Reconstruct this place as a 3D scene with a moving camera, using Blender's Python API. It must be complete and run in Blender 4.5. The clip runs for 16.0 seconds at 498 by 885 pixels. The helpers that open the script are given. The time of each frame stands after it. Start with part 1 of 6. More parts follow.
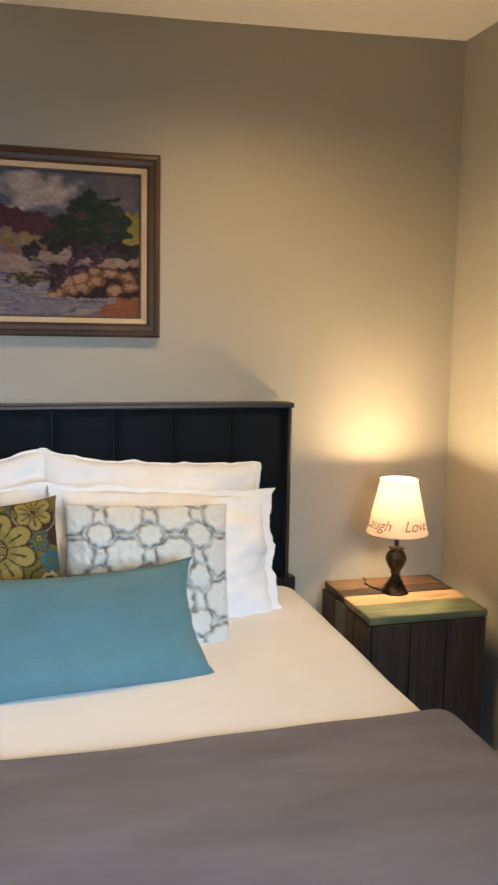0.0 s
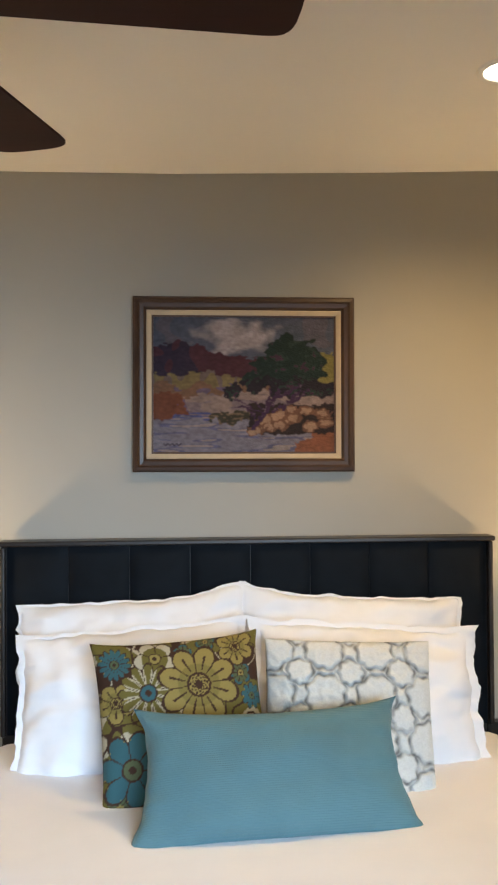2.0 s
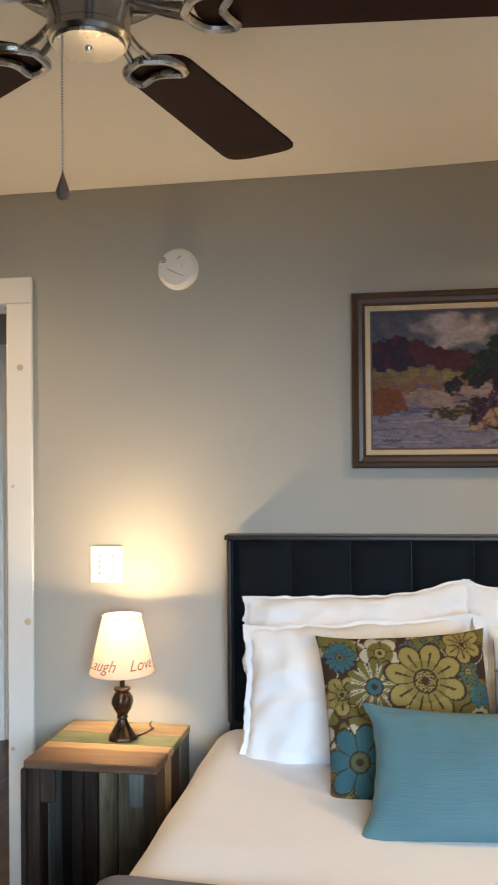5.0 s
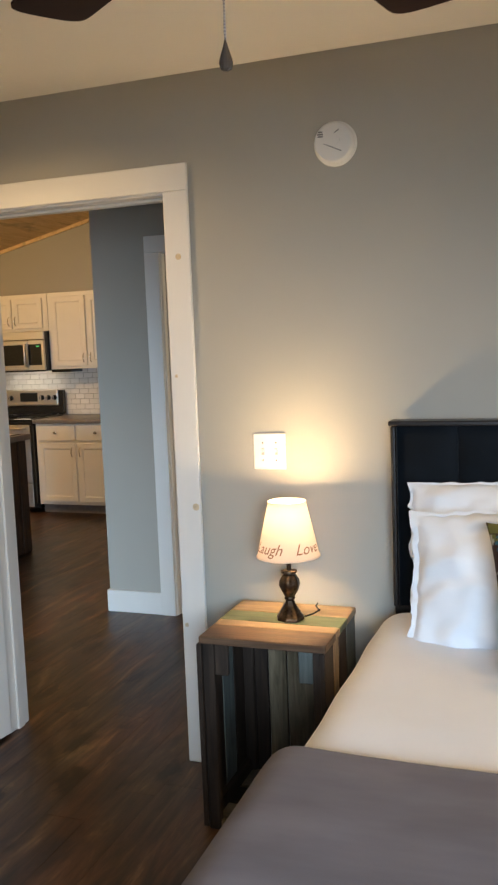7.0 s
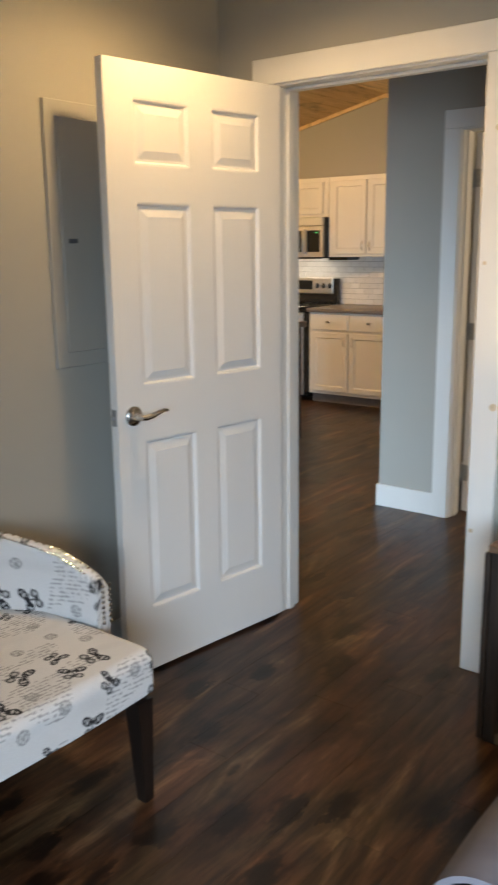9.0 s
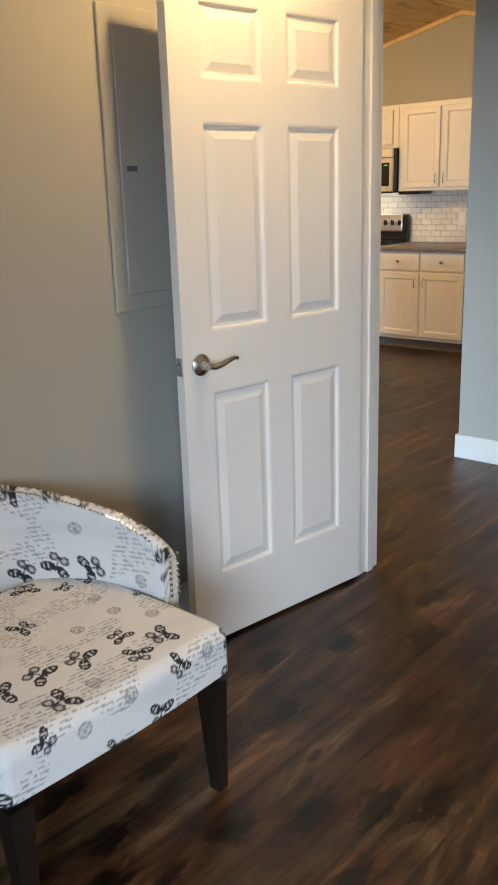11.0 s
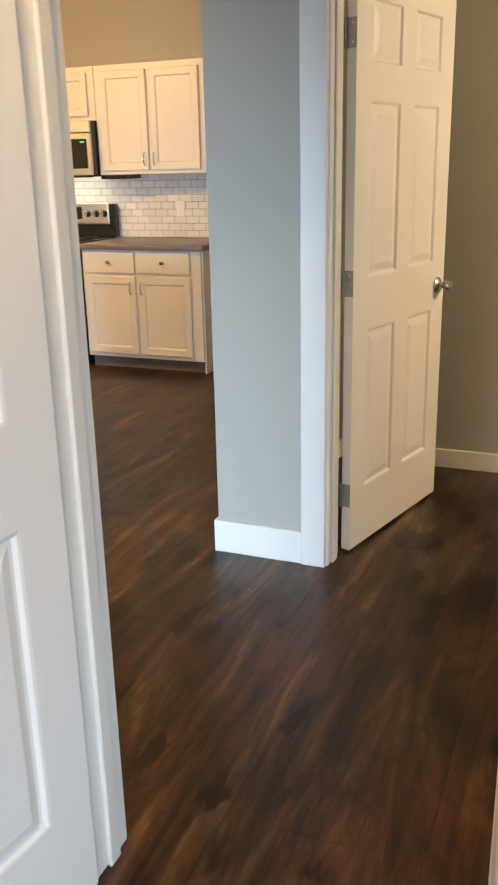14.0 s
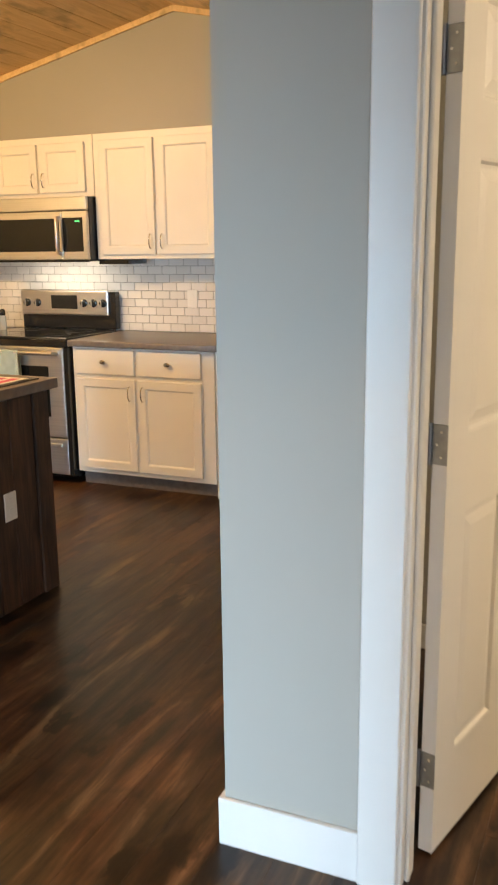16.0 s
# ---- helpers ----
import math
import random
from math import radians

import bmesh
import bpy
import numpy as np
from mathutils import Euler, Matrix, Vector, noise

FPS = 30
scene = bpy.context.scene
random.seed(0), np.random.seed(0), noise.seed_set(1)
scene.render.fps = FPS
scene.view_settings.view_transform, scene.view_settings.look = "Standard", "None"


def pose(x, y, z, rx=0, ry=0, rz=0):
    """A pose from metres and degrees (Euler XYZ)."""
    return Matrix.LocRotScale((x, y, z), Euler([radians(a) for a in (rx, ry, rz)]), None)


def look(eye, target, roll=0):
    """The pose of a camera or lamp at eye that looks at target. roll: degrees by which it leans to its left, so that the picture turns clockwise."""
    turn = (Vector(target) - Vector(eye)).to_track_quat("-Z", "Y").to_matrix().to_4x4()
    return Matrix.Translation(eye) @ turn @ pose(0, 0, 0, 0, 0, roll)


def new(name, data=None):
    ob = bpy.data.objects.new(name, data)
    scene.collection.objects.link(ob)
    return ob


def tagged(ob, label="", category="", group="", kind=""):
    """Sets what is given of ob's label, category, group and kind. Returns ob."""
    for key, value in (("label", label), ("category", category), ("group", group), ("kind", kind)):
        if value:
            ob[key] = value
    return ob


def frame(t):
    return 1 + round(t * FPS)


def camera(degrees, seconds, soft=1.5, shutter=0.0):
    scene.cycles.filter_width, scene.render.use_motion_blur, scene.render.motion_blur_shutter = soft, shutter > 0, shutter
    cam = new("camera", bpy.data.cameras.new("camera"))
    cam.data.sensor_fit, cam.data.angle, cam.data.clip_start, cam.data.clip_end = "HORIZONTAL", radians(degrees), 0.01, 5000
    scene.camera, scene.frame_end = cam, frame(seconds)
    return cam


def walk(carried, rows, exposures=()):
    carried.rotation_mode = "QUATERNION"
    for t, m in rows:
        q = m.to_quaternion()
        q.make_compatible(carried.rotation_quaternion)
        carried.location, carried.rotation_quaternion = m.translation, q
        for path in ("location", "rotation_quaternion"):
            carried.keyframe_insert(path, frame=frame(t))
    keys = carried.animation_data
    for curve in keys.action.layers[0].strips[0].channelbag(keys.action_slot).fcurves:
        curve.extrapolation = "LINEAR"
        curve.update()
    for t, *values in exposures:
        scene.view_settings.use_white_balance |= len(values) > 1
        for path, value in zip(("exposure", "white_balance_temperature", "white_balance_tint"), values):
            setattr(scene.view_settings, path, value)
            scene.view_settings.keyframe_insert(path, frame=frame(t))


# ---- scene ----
EXPO = [(0, -0.2), (0.5, -0.38), (1.0, -0.4), (1.5, -0.25), (2.0, -0.15), (3.0, -0.14), (5.5, -0.28), (6.5, -0.36), (7.5, -0.48), (9.0, -0.18), (11.5, 0.02), (12.5, 0.02), (13.0, 0.12), (14.5, 0.45), (16, 0.48)]
# ---------------------------------------------------------------- camera
cam = camera(32.4, 16.0, soft=2.0, shutter=0.3)
PATH = [
    (0, (0.379, -0.229, 1.517), (0.903, 1.682, 1.243), 0.9),
    (0.5, (0.359, -0.228, 1.522), (0.740, 1.722, 1.294), 0.7),
    (1, (0.343, -0.232, 1.526), (0.605, 1.745, 1.371), -0.2),
    (1.5, (0.330, -0.234, 1.526), (0.514, 1.757, 1.476), -0.2),
    (2, (0.319, -0.234, 1.523), (0.441, 1.762, 1.553), -0.4),
    (2.5, (0.306, -0.233, 1.522), (0.358, 1.765, 1.577), -0.5),
    (3, (0.286, -0.233, 1.523), (0.280, 1.767, 1.564), -0.6),
    (3.2, (0.278, -0.233, 1.525), (0.249, 1.766, 1.555), -0.0),
    (5.3, (0.259, -0.256, 1.504), (-0.147, 1.702, 1.542), -0.9),
    (5.5, (0.256, -0.255, 1.504), (-0.192, 1.694, 1.529), -1.0),
    (6, (0.244, -0.251, 1.506), (-0.304, 1.672, 1.472), -1.2),
    (6.5, (0.231, -0.244, 1.505), (-0.394, 1.652, 1.380), -1.6),
    (7, (0.218, -0.229, 1.502), (-0.466, 1.638, 1.287), -2.2),
    (7.5, (0.196, -0.210, 1.497), (-0.554, 1.621, 1.207), -2.3),
    (8, (0.161, -0.188, 1.490), (-0.683, 1.589, 1.128), -1.2),
    (8.5, (0.110, -0.170, 1.482), (-0.885, 1.514, 1.063), -0.3),
    (9, (0.050, -0.166, 1.475), (-1.137, 1.382, 1.033), -0.7),
    (9.2, (0.026, -0.166, 1.469), (-1.232, 1.321, 1.016), -0.9),
    (11.3, (-0.216, 0.094, 1.433), (-1.485, 1.531, 0.861), -1.9),
    (11.5, (-0.252, 0.161, 1.439), (-1.479, 1.636, 0.872), -1.4),
    (12, (-0.388, 0.382, 1.453), (-1.493, 1.953, 0.899), -0.8),
    (12.5, (-0.585, 0.563, 1.443), (-1.487, 2.257, 0.879), -1.4),
    (13, (-0.759, 0.739, 1.447), (-1.522, 2.491, 0.855), -2.1),
    (13.5, (-0.873, 1.045, 1.449), (-1.629, 2.79, 0.829), -1.4),
    (14, (-1.007, 1.344, 1.416), (-1.732, 3.105, 0.804), -1.3),
    (14.5, (-1.149, 1.637, 1.431), (-1.747, 3.448, 0.829), -1.7),
    (15, (-1.23, 1.937, 1.421), (-1.894, 3.739, 0.863), -1.4),
    (15.5, (-1.335, 2.198, 1.435), (-2.07, 3.99, 0.932), -0.8),
    (16, (-1.477, 2.438, 1.442), (-2.255, 4.227, 0.999), -0.7),
]
walk(cam, [(t, look(eye, target, roll)) for t, eye, target, roll in PATH], exposures=EXPO)
# ---------------------------------------------------------------- world and light
world = bpy.data.worlds.new("sky")
scene.world = world
world.use_nodes = True
wn = world.node_tree.nodes
sky = wn.new("ShaderNodeTexSky")
sky.sky_type, sky.sun_disc = "NISHITA", False
sky.sun_elevation, sky.sun_rotation = radians(28), radians(23)
world.node_tree.links.new(sky.outputs[0], wn["Background"].inputs[0])
wn["Background"].inputs[1].default_value = 0.08

sun_data = bpy.data.lights.new("sun", "SUN")
sun_data.energy, sun_data.angle, sun_data.color = 0.6, radians(14), (1, 0.95, 0.88)
sun = new("sun", sun_data)
sun.matrix_world = look((5, 12, 7), (0, 0, 0))


def area_lamp(name, at_, to, w, h, watts, color):
    d = bpy.data.lights.new(name, "AREA")
    d.shape, d.size, d.size_y, d.energy, d.color = "RECTANGLE", w, h, watts, color
    ob = new(name, d)
    ob.matrix_world = look(at_, to)
    return ob


def spot_lamp(name, at_, watts, color, angle=120, blend=0.6, radius=0.05):
    d = bpy.data.lights.new(name, "SPOT")
    d.energy, d.color, d.spot_size, d.spot_blend, d.shadow_soft_size = watts, color, radians(angle), blend, radius
    ob = new(name, d)
    ob.matrix_world = look(at_, (at_[0], at_[1] + 0.001, 0))
    return ob


def bulb_lamp(name, at_, watts, color, radius=0.03):
    d = bpy.data.lights.new(name, "POINT")
    d.energy, d.color, d.shadow_soft_size = watts, color, radius
    ob = new(name, d)
    ob.location = at_
    return ob


DAY = (0.62, 0.80, 1.0)
WARM = (1.0, 0.65, 0.28)
BLUE = (0.54, 0.765, 1.0)
# daylight that falls in through the window behind the bed's foot, and through the living room window
area_lamp("window_daylight_bedroom", (0.95, -1.46, 1.45), (-0.35, 1.6, -0.05), 1.5, 1.0, 49, DAY).data.spread = radians(76)
area_lamp("window_daylight_living", (-4.2, -1.46, 1.15), (-3.2, 4.0, -0.3), 1.9, 1.4, 34, BLUE).data.spread = radians(56)
# recessed ceiling lights over the bed and by the door
spot_lamp("recessed_beam_bed", (1.075, 1.785, 2.432), 64, WARM, 156, 0.9)
spot_lamp("recessed_beam_door", (-1.60, 1.86, 2.41), 46, WARM, 164, 0.7)
# added bare point light, no fixture modelled, that warms kitchen wall and cabinets
bulb_lamp("kitchen_fill_glow", (-5.1, 4.9, 2.50), 120, WARM, 0.08)
# added fill spot without a fixture, warms the top of the hall wall stub
spot_lamp("hall_fill_beam", (-3.4, 3.1, 2.66), 21, WARM, 165, 0.6)
# added fill light, no bulb there, to brighten the side room and its door
bulb_lamp("side_room_fill", (0.5, 4.7, 2.0), 66, (1.0, 0.77, 0.50), 0.08)
# cooktop lamp under the microwave
area_lamp("cooktop_lamp", (-4.92, 7.16, 1.37), (-4.92, 7.26, 0.9), 0.5, 0.08, 4, (1.0, 0.84, 0.62))
# bedside bulbs
bulb_lamp("bulb_light_east", (1.595, 2.325, 0.975), 48, (1.0, 0.69, 0.36), 0.04)
bulb_lamp("bulb_light_west", (-0.605, 2.345, 0.975), 48, (1.0, 0.69, 0.36), 0.04)

# ---------------------------------------------------------------- materials


def nodes_of(name, rough=0.5, metal=0.0):
    m = bpy.data.materials.new(name)
    m.use_nodes = True
    nt = m.node_tree
    b = nt.nodes["Principled BSDF"]
    b.inputs["Roughness"].default_value, b.inputs["Metallic"].default_value = rough, metal
    return m, nt, b


def node(nt, kind, **values):
    n = nt.nodes.new(kind)
    for k, v in values.items():
        n.inputs[k.replace("_", " ")].default_value = v
    return n


def coords(nt, scale=(1, 1, 1), per_object=False, world=False):
    tc = nt.nodes.new("ShaderNodeTexCoord")
    mp = nt.nodes.new("ShaderNodeMapping")
    mp.inputs["Scale"].default_value = scale
    if world:
        geo = nt.nodes.new("ShaderNodeNewGeometry")
        nt.links.new(geo.outputs["Position"], mp.inputs["Vector"])
    else:
        nt.links.new(tc.outputs["Object"], mp.inputs["Vector"])
    if per_object:
        info = nt.nodes.new("ShaderNodeObjectInfo")
        cmb = nt.nodes.new("ShaderNodeMath")
        cmb.operation = "MULTIPLY"
        cmb.inputs[1].default_value = 37.0
        nt.links.new(info.outputs["Random"], cmb.inputs[0])
        nt.links.new(cmb.outputs[0], mp.inputs["Location"])
    return mp


def ramp(nt, source, stops):
    r = nt.nodes.new("ShaderNodeValToRGB")
    e = r.color_ramp.elements
    while len(e) < len(stops):
        e.new(0.5)
    for el, (p, c) in zip(e, stops):
        el.position, el.color = p, (*c, 1)
    nt.links.new(source, r.inputs[0])
    return r


def bump(nt, b, source, strength, distance=0.002):
    n = node(nt, "ShaderNodeBump", Strength=strength, Distance=distance)
    nt.links.new(source, n.inputs["Height"])
    nt.links.new(n.outputs[0], b.inputs["Normal"])
    return n


def shade(c, k):
    return tuple(max(0.0, min(1.0, v * k)) for v in c)


def plain(name, color, rough=0.5, metal=0.0, vary=0.06, scale=6.0, fine=120.0, relief=0.1, dist=0.001, stretch=(1, 1, 1), spec=0.5):
    """Paint, plastic, cloth, metal: two scales of variation and a fine relief."""
    m, nt, b = nodes_of(name, rough, metal)
    b.inputs["Specular IOR Level"].default_value = spec
    mp = coords(nt, stretch)
    n1, n2 = node(nt, "ShaderNodeTexNoise", Scale=scale, Detail=4.0), node(nt, "ShaderNodeTexNoise", Scale=fine, Detail=3.0)
    for n in (n1, n2):
        nt.links.new(mp.outputs[0], n.inputs["Vector"])
    r = ramp(nt, n1.outputs[0], [(0.3, shade(color, 1 - vary)), (0.7, shade(color, 1 + vary))])
    nt.links.new(r.outputs[0], b.inputs["Base Color"])
    rr = nt.nodes.new("ShaderNodeMapRange")
    rr.inputs["To Min"].default_value, rr.inputs["To Max"].default_value = max(0.02, rough - 0.06), min(1, rough + 0.06)
    nt.links.new(n1.outputs[0], rr.inputs["Value"])
    nt.links.new(rr.outputs[0], b.inputs["Roughness"])
    if relief:
        bump(nt, b, n2.outputs[0], relief, dist)
    return m


def wood(name, dark, light, rough=0.45, along="y", grain=14.0, stretch=14.0, knots=0.5, relief=0.25, hue=0.12, spec=0.35):
    """Boards: grain along one axis, knots, a tone of its own for every board."""
    m, nt, b = nodes_of(name, rough)
    s = {"x": (1, stretch, stretch), "y": (stretch, 1, stretch), "z": (stretch, stretch, 1)}[along]
    mp = coords(nt, s, True)
    n1 = node(nt, "ShaderNodeTexNoise", Scale=grain / stretch * 2.2, Detail=6.0, Roughness=0.62, Distortion=0.9)
    nt.links.new(mp.outputs[0], n1.inputs["Vector"])
    r = ramp(nt, n1.outputs[0], [(0.28, dark), (0.5, tuple((a + c) / 2 for a, c in zip(dark, light))), (0.72, light)])
    mp2 = coords(nt, {"x": (1, 2.4, 2.4), "y": (2.4, 1, 2.4), "z": (2.4, 2.4, 1)}[along], True)
    n2 = node(nt, "ShaderNodeTexNoise", Scale=3.2, Detail=3.0)
    nt.links.new(mp2.outputs[0], n2.inputs["Vector"])
    k = ramp(nt, n2.outputs[0], [(0.33, (1 - knots,) * 3), (0.46, (1, 1, 1))])
    mul = nt.nodes.new("ShaderNodeMix")
    mul.data_type, mul.blend_type = "RGBA", "MULTIPLY"
    mul.inputs[0].default_value = 1
    nt.links.new(r.outputs[0], mul.inputs[6])
    nt.links.new(k.outputs[0], mul.inputs[7])
    info = nt.nodes.new("ShaderNodeObjectInfo")
    hs = nt.nodes.new("ShaderNodeHueSaturation")
    mr = nt.nodes.new("ShaderNodeMapRange")
    mr.inputs["To Min"].default_value, mr.inputs["To Max"].default_value = 1 - 2.2 * hue, 1 + 2.2 * hue
    nt.links.new(info.outputs["Random"], mr.inputs["Value"])
    nt.links.new(mr.outputs[0], hs.inputs["Value"])
    nt.links.new(mul.outputs[2], hs.inputs["Color"])
    nt.links.new(hs.outputs[0], b.inputs["Base Color"])
    rr = nt.nodes.new("ShaderNodeMapRange")
    rr.inputs["To Min"].default_value, rr.inputs["To Max"].default_value = rough - 0.08, rough + 0.12
    nt.links.new(n1.outputs[0], rr.inputs["Value"])
    nt.links.new(rr.outputs[0], b.inputs["Roughness"])
    bump(nt, b, n1.outputs[0], relief, 0.002)
    b.inputs["Specular IOR Level"].default_value = spec
    return m


def blend(nt, a, b, kind="MULTIPLY", amount=1.0):
    n = nt.nodes.new("ShaderNodeMix")
    n.data_type, n.blend_type = "RGBA", kind
    n.inputs[0].default_value = amount
    nt.links.new(a, n.inputs[6])
    nt.links.new(b, n.inputs[7])
    return n.outputs[2]


def floor_wood():
    """Dark rustic boards: flowing figure, red-brown and umber patches, scattered dark knots, scraped grain."""
    m, nt, b = nodes_of("floor_board", 0.33)
    b.inputs["Specular IOR Level"].default_value = 0.38
    # the knots bend the grain around themselves
    vm = coords(nt, (9.5, 4.2, 1), world=True)
    warp = node(nt, "ShaderNodeTexNoise", Scale=2.6, Detail=3.0, Roughness=0.6)
    nt.links.new(vm.outputs[0], warp.inputs["Vector"])
    sway = nt.nodes.new("ShaderNodeVectorMath")
    sway.operation = "SCALE"
    sway.inputs["Scale"].default_value = 0.95
    nt.links.new(warp.outputs["Color"], sway.inputs[0])
    add = nt.nodes.new("ShaderNodeVectorMath")
    nt.links.new(vm.outputs[0], add.inputs[0])
    nt.links.new(sway.outputs[0], add.inputs[1])
    vor = node(nt, "ShaderNodeTexVoronoi", Scale=1.0, Randomness=1.0)
    vor.voronoi_dimensions = "2D"
    nt.links.new(add.outputs[0], vor.inputs["Vector"])
    pick = nt.nodes.new("ShaderNodeSeparateColor")
    nt.links.new(vor.outputs["Color"], pick.inputs[0])
    size = nt.nodes.new("ShaderNodeMapRange")
    size.inputs["From Min"].default_value, size.inputs["From Max"].default_value, size.inputs["To Min"].default_value, size.inputs["To Max"].default_value = 0.52, 0.80, 0.8, 0.0
    nt.links.new(pick.outputs[0], size.inputs["Value"])
    far = nt.nodes.new("ShaderNodeMath")
    nt.links.new(vor.outputs["Distance"], far.inputs[0])
    nt.links.new(size.outputs[0], far.inputs[1])
    knot = ramp(nt, far.outputs[0], [(0.16, (0.11, 0.10, 0.10)), (0.30, (0.28, 0.25, 0.24)), (0.40, (0.74, 0.66, 0.62)), (0.60, (1, 1, 1))])
    # flowing figure along the board
    fig = coords(nt, (5.2, 0.95, 5.2), world=True)
    figure = node(nt, "ShaderNodeTexNoise", Scale=1.0, Detail=5.0, Roughness=0.6, Distortion=2.2)
    nt.links.new(fig.outputs[0], figure.inputs["Vector"])
    patch = node(nt, "ShaderNodeTexNoise", Scale=1.0, Detail=3.0, Distortion=1.0)
    nt.links.new(coords(nt, (3.4, 1.2, 1), world=True).outputs[0], patch.inputs["Vector"])
    red = ramp(nt, figure.outputs[0], [(0.30, (0.018, 0.008, 0.005)), (0.44, (0.056, 0.022, 0.010)), (0.56, (0.095, 0.041, 0.018)), (0.68, (0.190, 0.092, 0.042))])
    umber = ramp(nt, figure.outputs[0], [(0.30, (0.014, 0.009, 0.006)), (0.44, (0.040, 0.022, 0.011)), (0.56, (0.072, 0.041, 0.019)), (0.68, (0.160, 0.100, 0.048))])
    pk = ramp(nt, patch.outputs[0], [(0.44, (0, 0, 0)), (0.62, (1, 1, 1))])
    tone = nt.nodes.new("ShaderNodeMix")
    tone.data_type = "RGBA"
    nt.links.new(pk.outputs[0], tone.inputs[0])
    nt.links.new(umber.outputs[0], tone.inputs[6])
    nt.links.new(red.outputs[0], tone.inputs[7])
    # growth rings that run as long arches
    rings = nt.nodes.new("ShaderNodeTexWave")
    rings.bands_direction = "X"
    for k, v in (("Scale", 1.0), ("Distortion", 9.0), ("Detail", 2.5), ("Detail Scale", 0.55), ("Detail Roughness", 0.55)):
        rings.inputs[k].default_value = v
    nt.links.new(coords(nt, (4.4, 0.55, 1), True).outputs[0], rings.inputs["Vector"])
    arch = ramp(nt, rings.outputs["Fac"], [(0.02, (0.50, 0.46, 0.44)), (0.30, (1, 1, 1)), (0.9, (1.0, 0.96, 0.92))])
    grain = node(nt, "ShaderNodeTexNoise", Scale=3.0, Detail=6.0, Roughness=0.65, Distortion=0.6)
    nt.links.new(coords(nt, (40, 3.0, 20), True).outputs[0], grain.inputs["Vector"])
    gr = ramp(nt, grain.outputs[0], [(0.36, (0.45, 0.42, 0.40)), (0.54, (1, 1, 1))])
    smoke = node(nt, "ShaderNodeTexNoise", Scale=2.6, Detail=4.0, Roughness=0.65, Distortion=1.2)
    nt.links.new(coords(nt, (2.0, 1.1, 1), world=True).outputs[0], smoke.inputs["Vector"])
    sm = ramp(nt, smoke.outputs[0], [(0.34, (0.42, 0.40, 0.40)), (0.50, (1, 1, 1)), (0.68, (1, 1, 1))])
    col = blend(nt, tone.outputs[2], gr.outputs[0], amount=0.65)
    col = blend(nt, col, arch.outputs[0], amount=0.6)
    col = blend(nt, col, sm.outputs[0], amount=0.75)
    col = blend(nt, col, knot.outputs[0])
    info = nt.nodes.new("ShaderNodeObjectInfo")
    hs = nt.nodes.new("ShaderNodeHueSaturation")
    mr = nt.nodes.new("ShaderNodeMapRange")
    mr.inputs["To Min"].default_value, mr.inputs["To Max"].default_value = 0.82, 1.10
    nt.links.new(info.outputs["Random"], mr.inputs["Value"])
    nt.links.new(mr.outputs[0], hs.inputs["Value"])
    nt.links.new(col, hs.inputs["Color"])
    nt.links.new(hs.outputs[0], b.inputs["Base Color"])
    rr = nt.nodes.new("ShaderNodeMapRange")
    rr.inputs["To Min"].default_value, rr.inputs["To Max"].default_value = 0.25, 0.48
    nt.links.new(smoke.outputs[0], rr.inputs["Value"])
    nt.links.new(rr.outputs[0], b.inputs["Roughness"])
    bump(nt, b, grain.outputs[0], 0.24, 0.002)
    return m


M = {}
M["wall"] = plain("wall_paint", (0.412, 0.394, 0.345), 0.62, vary=0.025, scale=1.6, fine=260, relief=0.12)
M["ceiling"] = plain("ceiling_paint", (0.80, 0.765, 0.70), 0.8, vary=0.02, scale=1.2, fine=180, relief=0.2)
M["trim"] = plain("trim_paint", (0.78, 0.76, 0.72), 0.38, vary=0.03, scale=5, fine=60, relief=0.08, stretch=(1, 1, 0.3))
M["door"] = plain("door_paint", (0.80, 0.78, 0.75), 0.4, vary=0.02, scale=3, fine=220, relief=0.1, stretch=(1, 1, 0.2))
M["knot"] = plain("bare_knot", (0.62, 0.50, 0.33), 0.5, vary=0.2, scale=60)
M["floor"] = floor_wood()
M["pine"] = wood("pine_board", (0.62, 0.42, 0.20), (0.82, 0.61, 0.34), 0.5, "y", 12, 14, 0.35, 0.1, 0.05)
M["cabinet"] = plain("cabinet_paint", (0.80, 0.76, 0.68), 0.42, vary=0.02, scale=4, fine=180, relief=0.08)
M["steel"] = plain("stainless_steel", (0.70, 0.68, 0.65), 0.36, 1.0, vary=0.08, scale=5, fine=90, relief=0.05, stretch=(0.2, 1, 18))
M["nickel"] = plain("brushed_nickel", (0.50, 0.47, 0.43), 0.26, 1.0, vary=0.1, scale=20, fine=300, relief=0.04)
M["chrome"] = plain("satin_chrome", (0.72, 0.70, 0.67), 0.16, 1.0, vary=0.05)
M["hinge"] = plain("hinge_zinc", (0.36, 0.37, 0.38), 0.4, 1.0, vary=0.12, scale=40)
M["black"] = plain("black_enamel", (0.012, 0.012, 0.013), 0.16, vary=0.2)
M["glass_black"] = plain("black_glass", (0.008, 0.009, 0.010), 0.05, vary=0.1, relief=0)
M["leather"] = plain("black_leather", (0.004, 0.006, 0.009), 0.6, vary=0.25, scale=14, fine=420, relief=0.3, spec=0.10)
M["darkwood"] = plain("dark_stained_wood", (0.013, 0.008, 0.006), 0.36, vary=0.4, scale=9, fine=90, relief=0.15, stretch=(1, 1, 0.12))
M["espresso"] = plain("espresso_frame", (0.016, 0.011, 0.009), 0.38, vary=0.4, scale=12, fine=100, relief=0.12, stretch=(0.15, 1, 1))
